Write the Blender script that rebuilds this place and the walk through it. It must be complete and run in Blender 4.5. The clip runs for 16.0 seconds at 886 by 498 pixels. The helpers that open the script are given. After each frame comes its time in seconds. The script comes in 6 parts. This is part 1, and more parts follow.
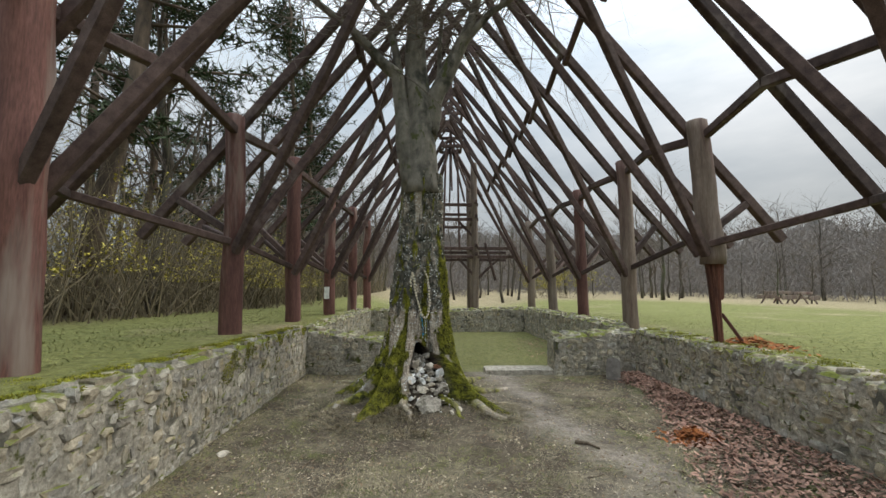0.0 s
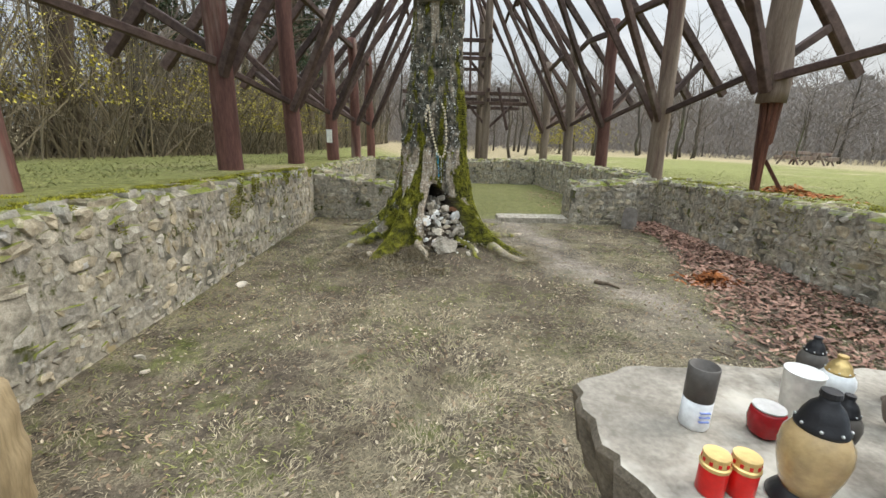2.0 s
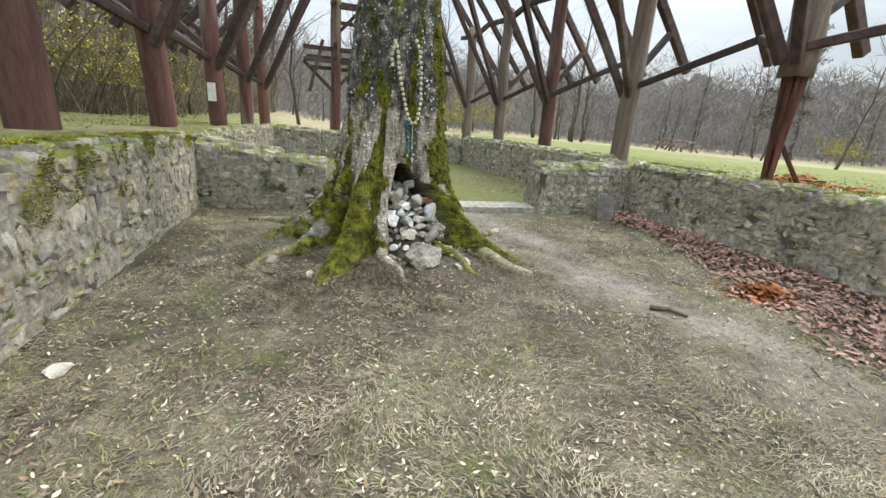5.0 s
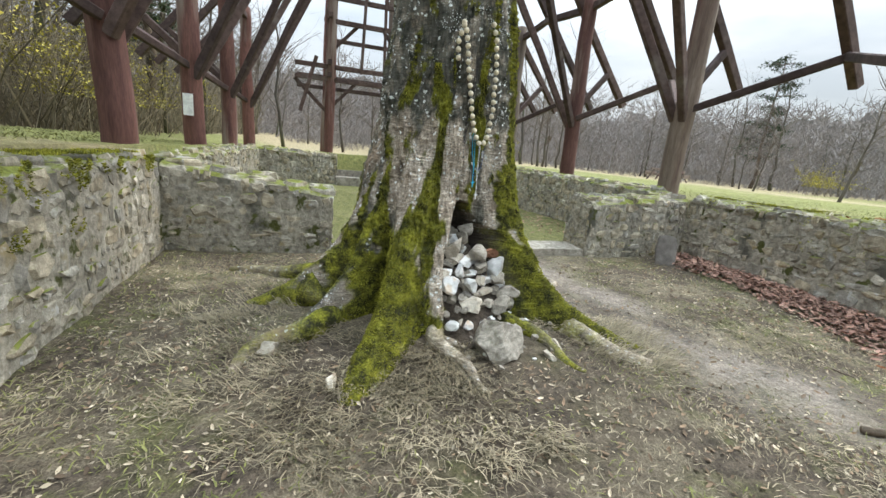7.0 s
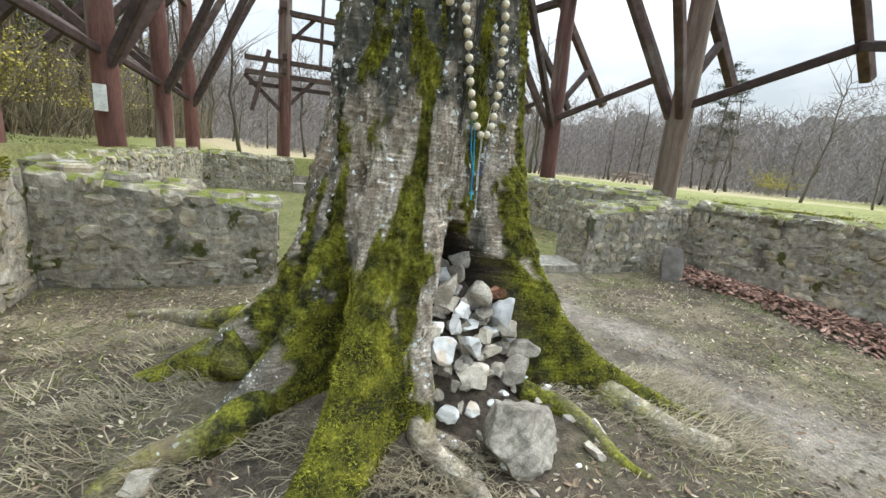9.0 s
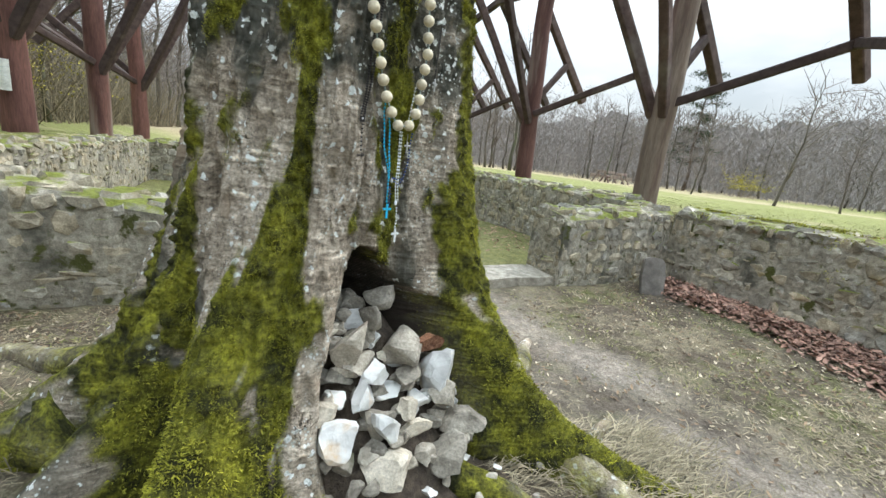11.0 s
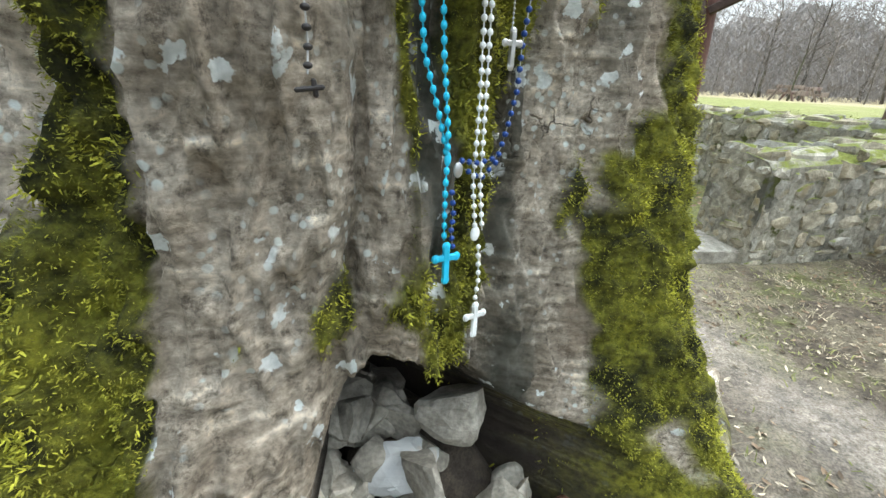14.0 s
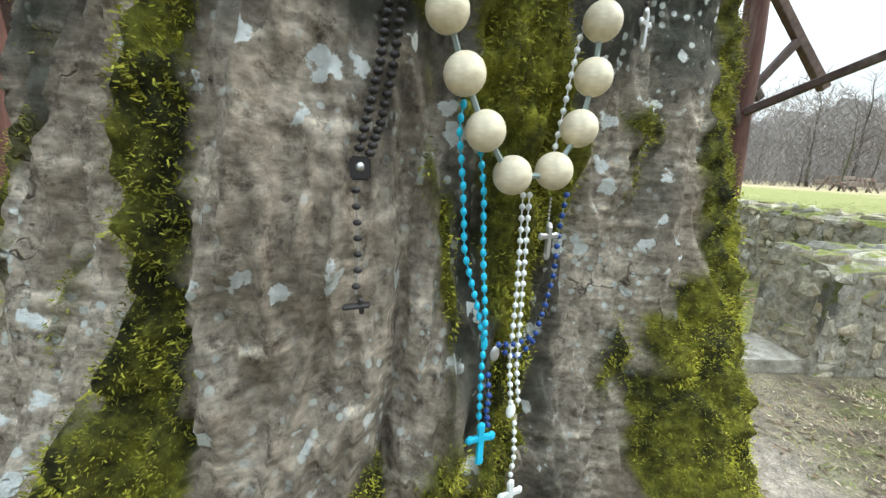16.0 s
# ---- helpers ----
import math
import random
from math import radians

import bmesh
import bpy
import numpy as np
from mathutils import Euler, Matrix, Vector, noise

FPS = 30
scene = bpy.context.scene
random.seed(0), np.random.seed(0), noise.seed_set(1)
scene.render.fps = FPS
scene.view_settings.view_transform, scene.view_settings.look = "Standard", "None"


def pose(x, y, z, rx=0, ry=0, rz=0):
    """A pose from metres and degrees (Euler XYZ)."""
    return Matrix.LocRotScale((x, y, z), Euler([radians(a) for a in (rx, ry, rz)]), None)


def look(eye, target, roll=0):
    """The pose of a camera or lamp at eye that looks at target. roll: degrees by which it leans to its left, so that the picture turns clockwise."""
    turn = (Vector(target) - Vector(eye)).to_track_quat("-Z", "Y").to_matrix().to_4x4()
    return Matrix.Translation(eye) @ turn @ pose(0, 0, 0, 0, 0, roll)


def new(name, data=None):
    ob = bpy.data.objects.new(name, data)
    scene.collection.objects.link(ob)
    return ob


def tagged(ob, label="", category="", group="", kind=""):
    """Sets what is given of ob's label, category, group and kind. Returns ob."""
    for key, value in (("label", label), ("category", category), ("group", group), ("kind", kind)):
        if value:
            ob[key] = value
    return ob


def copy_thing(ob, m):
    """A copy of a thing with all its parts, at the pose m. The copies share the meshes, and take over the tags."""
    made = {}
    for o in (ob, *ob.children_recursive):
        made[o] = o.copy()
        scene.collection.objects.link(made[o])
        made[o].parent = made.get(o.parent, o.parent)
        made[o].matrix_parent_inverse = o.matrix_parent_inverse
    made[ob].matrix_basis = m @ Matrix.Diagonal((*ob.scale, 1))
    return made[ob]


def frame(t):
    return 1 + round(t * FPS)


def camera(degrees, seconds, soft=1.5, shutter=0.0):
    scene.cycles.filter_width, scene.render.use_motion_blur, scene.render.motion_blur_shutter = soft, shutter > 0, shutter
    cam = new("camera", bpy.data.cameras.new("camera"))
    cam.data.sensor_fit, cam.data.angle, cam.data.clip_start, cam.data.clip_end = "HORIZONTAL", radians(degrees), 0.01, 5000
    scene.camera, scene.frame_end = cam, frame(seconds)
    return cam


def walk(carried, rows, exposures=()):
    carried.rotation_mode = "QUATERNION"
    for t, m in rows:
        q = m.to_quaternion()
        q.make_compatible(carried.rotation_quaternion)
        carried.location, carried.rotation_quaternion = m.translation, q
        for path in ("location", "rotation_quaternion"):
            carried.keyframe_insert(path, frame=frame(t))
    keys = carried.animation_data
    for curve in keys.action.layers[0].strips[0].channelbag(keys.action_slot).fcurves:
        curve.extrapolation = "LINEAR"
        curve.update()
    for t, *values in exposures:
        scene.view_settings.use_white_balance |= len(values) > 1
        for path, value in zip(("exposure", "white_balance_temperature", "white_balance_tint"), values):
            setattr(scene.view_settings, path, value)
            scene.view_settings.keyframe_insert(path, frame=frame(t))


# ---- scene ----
cam = camera(94.0, 16.0)
METRES, EYE, TILT, LEAN, TURN = 6.0, 1.5, 4.5, 0.0, 0.0
PATH = [
    (0, (0.024, 0.741, 1.696), (0.065, 2.734, 1.853), 0.2),
    (0.5, (0.061, 0.724, 1.557), (0.086, 2.724, 1.565), 0.0),
    (1, (0.027, 0.809, 1.569), (0.051, 2.799, 1.368), -0.0),
    (1.5, (-0.079, 0.936, 1.522), (-0.051, 2.902, 1.157), 0.6),
    (2, (-0.168, 1.143, 1.443), (-0.125, 3.073, 0.921), 1.5),
    (2.5, (-0.234, 1.419, 1.364), (-0.138, 3.322, 0.757), 2.2),
    (3, (-0.41, 1.672, 1.312), (-0.084, 3.534, 0.659), 3.1),
    (3.2, (-0.443, 1.785, 1.299), (-0.044, 3.631, 0.642), 3.3),
    (5.3, (-0.911, 3.108, 1.227), (-0.357, 4.939, 0.644), 4.7),
    (5.5, (-0.97, 3.254, 1.202), (-0.411, 5.087, 0.63), 5.0),
    (6, (-1.091, 3.577, 1.209), (-0.496, 5.41, 0.673), 5.3),
    (6.5, (-1.097, 3.894, 1.178), (-0.486, 5.733, 0.684), 5.3),
    (7, (-1.071, 4.196, 1.163), (-0.437, 6.032, 0.684), 5.6),
    (7.5, (-1.082, 4.469, 1.168), (-0.403, 6.295, 0.714), 5.9),
    (8, (-1.053, 4.673, 1.144), (-0.365, 6.498, 0.7), 5.7),
    (8.5, (-0.956, 4.857, 1.136), (-0.252, 6.674, 0.687), 5.3),
    (9, (-0.882, 5.009, 1.115), (-0.104, 6.797, 0.671), 5.3),
    (9.5, (-0.834, 5.159, 1.145), (0.015, 6.917, 0.711), 5.4),
    (10, (-0.739, 5.252, 1.143), (0.161, 6.989, 0.73), 5.8),
    (10.2, (-0.69, 5.271, 1.148), (0.229, 6.998, 0.734), 6.0),
    (12.3, (-0.278, 5.781, 1.132), (0.351, 7.582, 0.529), 6.0),
    (12.5, (-0.274, 5.853, 1.116), (0.319, 7.655, 0.483), 5.4),
    (13, (-0.301, 6.006, 1.158), (0.22, 7.806, 0.459), 4.2),
    (13.5, (-0.256, 6.101, 1.146), (0.135, 7.908, 0.384), 2.8),
    (14, (-0.187, 6.173, 1.128), (0.118, 7.987, 0.341), 2.2),
    (14.5, (-0.167, 6.197, 1.121), (0.061, 8.033, 0.363), 1.9),
    (15, (-0.172, 6.197, 1.15), (0.003, 8.076, 0.489), 1.8),
    (15.5, (-0.181, 6.198, 1.183), (-0.032, 8.116, 0.635), 2.0),
    (16, (-0.188, 6.193, 1.212), (-0.059, 8.142, 0.786), 2.3),
]
walk(cam, [(t, look(eye, target, roll)) for t, eye, target, roll in PATH],
     ((0, 0.12, 6700, 10), (1.0, 0.36, 7000, 12), (2.0, 0.6, 6800, 11), (3.0, 0.74, 6550, 10), (6.0, 0.84, 6450, 10), (10.0, 0.95, 6400, 9), (12.5, 1.06, 6400, 8), (14.5, 1.28, 6400, 7), (16.0, 1.22, 6400, 6)))

# ---- light ----
world = bpy.data.worlds.new("world")
scene.world = world
world.use_nodes = True
wn, wl = world.node_tree.nodes, world.node_tree.links
wn.clear()
w_out, w_bg = wn.new("ShaderNodeOutputWorld"), wn.new("ShaderNodeBackground")
w_sky = wn.new("ShaderNodeTexSky")
w_sky.sky_type, w_sky.sun_disc = "NISHITA", False
w_sky.sun_elevation, w_sky.sun_rotation = radians(38), radians(60)
w_sky.air_density, w_sky.dust_density = 1.0, 3.0
w_tc, w_map, w_noise, w_ramp = wn.new("ShaderNodeTexCoord"), wn.new("ShaderNodeMapping"), wn.new("ShaderNodeTexNoise"), wn.new("ShaderNodeValToRGB")
w_map.inputs["Scale"].default_value = (1.0, 1.0, 3.2)
w_noise.inputs["Scale"].default_value, w_noise.inputs["Detail"].default_value = 1.7, 6
w_noise.inputs["Roughness"].default_value = 0.55
w_ramp.color_ramp.elements[0].position, w_ramp.color_ramp.elements[0].color = 0.34, (3.6, 4.5, 5.3, 1)
w_ramp.color_ramp.elements[1].position, w_ramp.color_ramp.elements[1].color = 0.66, (7.3, 7.9, 8.4, 1)
w_mix = wn.new("ShaderNodeMix")
w_mix.data_type = "RGBA"
w_mix.inputs[0].default_value = 0.86
wl.new(w_tc.outputs["Generated"], w_map.inputs[0])
wl.new(w_map.outputs[0], w_noise.inputs["Vector"])
wl.new(w_noise.outputs["Fac"], w_ramp.inputs[0])
wl.new(w_sky.outputs[0], w_mix.inputs[6])
wl.new(w_ramp.outputs[0], w_mix.inputs[7])
w_sep, w_gain = wn.new("ShaderNodeSeparateXYZ"), wn.new("ShaderNodeMapRange")
wl.new(w_tc.outputs["Generated"], w_sep.inputs[0])
w_pow = wn.new("ShaderNodeMath")
w_pow.operation, w_pow.inputs[1].default_value = "POWER", 2.2
w_pow.use_clamp = True
wl.new(w_sep.outputs["Z"], w_pow.inputs[0])
wl.new(w_pow.outputs[0], w_gain.inputs["Value"])
w_gain.inputs["From Min"].default_value, w_gain.inputs["From Max"].default_value = 0.0, 1.0
w_gain.inputs["To Min"].default_value, w_gain.inputs["To Max"].default_value = 0.62, 5.4   # an overcast sky is brightest overhead
w_over = wn.new("ShaderNodeMix")
w_over.data_type, w_over.blend_type = "RGBA", "MULTIPLY"
w_over.inputs[0].default_value = 1.0
wl.new(w_mix.outputs[2], w_over.inputs[6])
wl.new(w_gain.outputs[0], w_over.inputs[7])
wl.new(w_over.outputs[2], w_bg.inputs[0])
wl.new(w_bg.outputs[0], w_out.inputs[0])
w_bg.inputs[1].default_value = 0.1

sun = new("sun", bpy.data.lights.new("sun", "SUN"))
sun.data.energy, sun.data.angle, sun.data.color = 1.4, radians(25), (1.0, 0.96, 0.9)
sun.matrix_world = look((20, 8, 22), (0, 6, 0))


# ---- materials ----
def material(name, low, high, scale=8.0, rough=0.85, bump=0.3, detail=8.0, metal=0.0, stretch=(1, 1, 1), vary=0.0, spots=None, spot_scale=3.0, spot_at=0.6, spot_soft=0.06,
             cover=None, cover_at=0.55, world_space=True, fine=0.0, up=None, up_at=0.75, bump_dist=0.02, island=0.0, hues=False):
    """Two-tone grain with relief; spots: a second colour in patches; up: a colour that settles on faces looking upwards."""
    m = bpy.data.materials.new(name)
    m.use_nodes = True
    n, k = m.node_tree.nodes, m.node_tree.links
    b = n["Principled BSDF"]
    b.inputs["Roughness"].default_value, b.inputs["Metallic"].default_value = rough, metal
    b.inputs["Specular IOR Level"].default_value = 0.3
    geo, tc, mp = n.new("ShaderNodeNewGeometry"), n.new("ShaderNodeTexCoord"), n.new("ShaderNodeMapping")
    mp.inputs["Scale"].default_value = stretch
    k.new(geo.outputs["Position"] if world_space else tc.outputs["Object"], mp.inputs[0])

    def grain(s, d=detail, r=0.6):
        t = n.new("ShaderNodeTexNoise")
        t.inputs["Scale"].default_value, t.inputs["Detail"].default_value, t.inputs["Roughness"].default_value = s, d, r
        k.new(mp.outputs[0], t.inputs["Vector"])
        return t.outputs["Fac"]

    def ramp(v, lo, hi, c0, c1):
        t = n.new("ShaderNodeValToRGB")
        t.color_ramp.elements[0].position, t.color_ramp.elements[0].color = lo, (*c0, 1)
        t.color_ramp.elements[1].position, t.color_ramp.elements[1].color = hi, (*c1, 1)
        k.new(v, t.inputs[0])
        return t.outputs[0]

    def mix(f, a, c, how="MIX"):
        t = n.new("ShaderNodeMix")
        t.data_type, t.blend_type = "RGBA", how
        for sock, v in ((t.inputs[0], f), (t.inputs[6], a), (t.inputs[7], c)):
            if isinstance(v, (int, float)):
                sock.default_value = v
            elif isinstance(v, tuple):
                sock.default_value = (*v, 1)
            else:
                k.new(v, sock)
        return t.outputs[2]
    black, white = (0, 0, 0), (1, 1, 1)
    g = grain(scale)
    col = ramp(g, 0.3, 0.7, low, high)
    big = ramp(grain(scale * 0.17, 4), 0.3, 0.7, (0.72, 0.72, 0.72), (1.18, 1.18, 1.18))
    col = mix(1.0, col, big, "MULTIPLY")
    if fine:
        col = mix(fine, col, ramp(grain(scale * 9, 3), 0.35, 0.65, (0.35, 0.35, 0.35), (1.5, 1.5, 1.5)), "MULTIPLY")
    if vary:
        info = n.new("ShaderNodeObjectInfo")
        col = mix(1.0, col, ramp(info.outputs["Random"], 0, 1, (1 - vary,) * 3, (1 + vary, 1 + vary * 0.93, 1 + vary * 0.8)), "MULTIPLY")
    if hues:
        info, add, fr, hr = n.new("ShaderNodeObjectInfo"), n.new("ShaderNodeMath"), n.new("ShaderNodeMath"), n.new("ShaderNodeValToRGB")
        k.new(info.outputs["Random"], add.inputs[0])
        k.new(geo.outputs["Random Per Island"], add.inputs[1])
        fr.operation = "FRACT"
        k.new(add.outputs[0], fr.inputs[0])
        cr = hr.color_ramp
        cr.elements[0].color, cr.elements[1].color = (0.62, 0.60, 0.57, 1), (1.3, 1.28, 1.22, 1)
        for at, c in ((0.2, (0.85, 0.86, 0.88)), (0.4, (1.0, 0.93, 0.8)), (0.55, (0.72, 0.69, 0.62)), (0.72, (1.15, 1.05, 0.88)), (0.85, (0.95, 0.97, 1.0))):
            cr.elements.new(at).color = (*c, 1)
        k.new(fr.outputs[0], hr.inputs[0])
        col = mix(1.0, col, hr.outputs[0], "MULTIPLY")
    if island:
        col = mix(1.0, col, ramp(geo.outputs["Random Per Island"], 0, 1, (1 - island, 1 - island, 1 - island), (1 + island, 1 + island * 0.9, 1 + island * 0.75)), "MULTIPLY")
    if spots:
        col = mix(ramp(grain(spot_scale, 5), spot_at - spot_soft, spot_at + spot_soft, black, white), col, spots)
    if cover:
        col = mix(ramp(grain(spot_scale * 2.3, 6), cover_at - 0.03, cover_at + 0.03, black, white), col, cover)
    if up:
        sep, mul = n.new("ShaderNodeSeparateXYZ"), n.new("ShaderNodeMath")
        k.new(geo.outputs["Normal"], sep.inputs[0])
        mul.operation = "MULTIPLY"
        k.new(sep.outputs["Z"], mul.inputs[0])
        k.new(ramp(grain(5.0, 6), 0.3, 0.62, black, white), mul.inputs[1])
        col = mix(ramp(mul.outputs[0], up_at - 0.3, up_at, black, white), col, mix(ramp(grain(40, 3), 0.3, 0.7, black, white), up, tuple(c * 2.1 for c in up)))
    k.new(col, b.inputs["Base Color"])
    if bump:
        bp = n.new("ShaderNodeBump")
        bp.inputs["Strength"].default_value, bp.inputs["Distance"].default_value = bump, bump_dist
        k.new(g, bp.inputs["Height"])
        k.new(bp.outputs[0], b.inputs["Normal"])
    return m


MOSS = (0.095, 0.105, 0.020)
M_STONE = material("rubble_stone", (0.19, 0.172, 0.138), (0.58, 0.54, 0.455), 11, 0.92, 0.8, hues=True, spots=(0.30, 0.24, 0.13), spot_scale=4, spot_at=0.63, cover=(0.48, 0.47, 0.44), cover_at=0.66, up=MOSS, up_at=0.62, fine=0.35)
M_MORTAR = material("lime_mortar", (0.19, 0.17, 0.13), (0.52, 0.475, 0.385), 22, 0.95, 0.8, spots=(0.10, 0.095, 0.075), spot_scale=3, cover=(0.075, 0.08, 0.022), cover_at=0.62, up=MOSS, up_at=0.6, fine=0.3)
M_WOOD = material("stained_timber", (0.092, 0.040, 0.034), (0.205, 0.098, 0.08), 9, 0.75, 0.35, stretch=(1, 1, 0.12), spots=(0.25, 0.195, 0.16), spot_scale=2.4, spot_at=0.58, vary=0.25, fine=0.35)
M_BEAM = material("weathered_beam", (0.052, 0.032, 0.029), (0.115, 0.078, 0.068), 12, 0.8, 0.3, vary=0.3, fine=0.25, spots=(0.17, 0.14, 0.12), spot_scale=1.3, spot_at=0.66)
M_GREYPOST = material("greyed_timber", (0.12, 0.088, 0.07), (0.27, 0.215, 0.175), 10, 0.85, 0.4, stretch=(1, 1, 0.1), spots=(0.11, 0.06, 0.05), spot_scale=1.5, spot_at=0.6, vary=0.2, fine=0.3)
M_SPLIT = material("split_heartwood", (0.06, 0.027, 0.02), (0.17, 0.075, 0.05), 16, 0.9, 0.6, stretch=(1, 1, 0.15), vary=0.3, fine=0.3)
M_BARK_FAR = material("dark_bark", (0.05, 0.043, 0.034), (0.12, 0.105, 0.085), 9, 0.95, 0.4, stretch=(1, 1, 0.25), spots=(0.085, 0.09, 0.05), spot_scale=1.2, vary=0.25)
M_PINE_BARK = material("pine_bark", (0.07, 0.055, 0.042), (0.19, 0.14, 0.10), 8, 0.95, 0.5, stretch=(1, 1, 0.3), vary=0.2)
M_TWIG = material("bare_twigs", (0.10, 0.083, 0.07), (0.19, 0.16, 0.138), 5, 0.95, 0, vary=0.25)
# Far twigs and wood are coloured paler, with the haze of distance painted in.
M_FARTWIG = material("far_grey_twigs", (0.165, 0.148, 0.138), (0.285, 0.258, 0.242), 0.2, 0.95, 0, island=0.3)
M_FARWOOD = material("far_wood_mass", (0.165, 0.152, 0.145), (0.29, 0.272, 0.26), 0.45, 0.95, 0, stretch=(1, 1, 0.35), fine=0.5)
M_NEEDLE = material("pine_needles", (0.022, 0.036, 0.018), (0.06, 0.085, 0.04), 3, 0.9, 0, island=0.4)
M_BRUSH = material("bare_brush", (0.12, 0.10, 0.065), (0.23, 0.195, 0.13), 2, 0.95, 0, island=0.4)
M_YELLOW = material("yellow_blossom", (0.28, 0.25, 0.05), (0.50, 0.44, 0.08), 3, 0.9, 0, island=0.4)


def ground_material():
    """Trodden earth indoors of the walls with a pale path, dry straw and thin grass; meadow outside."""
    m = bpy.data.materials.new("trodden_ground")
    m.use_nodes = True
    n, k = m.node_tree.nodes, m.node_tree.links
    b = n["Principled BSDF"]
    b.inputs["Roughness"].default_value = 0.95
    b.inputs["Specular IOR Level"].default_value = 0.15
    geo = n.new("ShaderNodeNewGeometry")

    def grain(s, d=8, r=0.65, w=0.0):
        t = n.new("ShaderNodeTexNoise")
        t.inputs["Scale"].default_value, t.inputs["Detail"].default_value, t.inputs["Roughness"].default_value = s, d, r
        if w:
            t.inputs["Distortion"].default_value = w
        k.new(geo.outputs["Position"], t.inputs["Vector"])
        return t.outputs["Fac"]

    def ramp(v, lo, hi, c0=(0, 0, 0), c1=(1, 1, 1)):
        t = n.new("ShaderNodeValToRGB")
        t.color_ramp.elements[0].position, t.color_ramp.elements[0].color = lo, (*c0, 1)
        t.color_ramp.elements[1].position, t.color_ramp.elements[1].color = hi, (*c1, 1)
        k.new(v, t.inputs[0])
        return t.outputs[0]

    def mix(f, a, c, how="MIX"):
        t = n.new("ShaderNodeMix")
        t.data_type, t.blend_type = "RGBA", how
        k.new(f, t.inputs[0]) if not isinstance(f, float) else None
        if isinstance(f, float):
            t.inputs[0].default_value = f
        k.new(a, t.inputs[6])
        k.new(c, t.inputs[7])
        return t.outputs[2]

    def attr(name):
        a = n.new("ShaderNodeAttribute")
        a.attribute_name = name
        return a.outputs["Fac"]
    earth = ramp(grain(26), 0.3, 0.72, (0.050, 0.040, 0.031), (0.165, 0.135, 0.102))
    straw = ramp(grain(60, 6, 0.7, 1.5), 0.35, 0.7, (0.085, 0.07, 0.045), (0.40, 0.35, 0.245))
    green = ramp(grain(34, 6), 0.3, 0.7, (0.07, 0.085, 0.025), (0.17, 0.18, 0.065))
    path = ramp(grain(40, 8), 0.3, 0.72, (0.19, 0.162, 0.132), (0.45, 0.40, 0.345))
    lawn = ramp(grain(16, 8), 0.3, 0.72, (0.125, 0.137, 0.043), (0.255, 0.258, 0.098))
    dry = ramp(grain(0.9, 5), 0.3, 0.7, (0.26, 0.215, 0.125), (0.36, 0.30, 0.19))
    wood = ramp(grain(3, 8), 0.3, 0.7, (0.10, 0.075, 0.045), (0.20, 0.155, 0.095))
    col = mix(ramp(grain(1.5, 7, 0.7), 0.45, 0.60), earth, straw)
    col = mix(ramp(grain(2.3, 8, 0.7), 0.52, 0.68), col, green)
    col = mix(attr("bare"), col, earth)
    col = mix(attr("path"), col, path)
    out = mix(ramp(grain(0.35, 5), 0.55, 0.75), lawn, dry)
    col = mix(attr("meadow"), col, out)
    col = mix(attr("wood"), col, wood)
    col = mix(attr("dry"), col, dry)
    col = mix(0.55, col, ramp(grain(120, 3), 0.3, 0.7, (0.22, 0.22, 0.22), (1.6, 1.6, 1.6)), "MULTIPLY")
    col = mix(0.6, col, ramp(grain(9, 8, 0.75), 0.35, 0.65, (0.36, 0.36, 0.36), (1.4, 1.36, 1.28)), "MULTIPLY")
    k.new(col, b.inputs["Base Color"])
    bp = n.new("ShaderNodeBump")
    bp.inputs["Strength"].default_value, bp.inputs["Distance"].default_value = 0.6, 0.03
    k.new(grain(45, 8, 0.7), bp.inputs["Height"])
    k.new(bp.outputs[0], b.inputs["Normal"])
    return m


M_GROUND = ground_material()


# ---- helpers of the scene ----
def link(name, bm, mat, parent=None, label="", smooth=False):
    me = bpy.data.meshes.new(name)
    bm.to_mesh(me)
    bm.free()
    me.materials.append(mat)
    if smooth:
        me.polygons.foreach_set("use_smooth", [True] * len(me.polygons))
    ob = new(name, me)
    if parent:
        ob.parent = parent
    if label:
        ob["label"] = label
    return ob


def part(name, bm, mat, parent, label="", smooth=False):
    return link(name, bm, mat, parent, label, smooth)


def quick(name, verts, faces, mat, parent=None, smooth=False):
    me = bpy.data.meshes.new(name)
    me.from_pydata(verts, [], faces)
    me.materials.append(mat)
    if smooth:
        me.polygons.foreach_set("use_smooth", [True] * len(me.polygons))
    ob = new(name, me)
    if parent:
        ob.parent = parent
    return ob


def thing(name, label, category, at=(0, 0, 0), group="", kind=""):
    ob = new(name)
    ob.empty_display_size = 0.1
    ob.location = at
    return tagged(ob, label, category, group, kind)


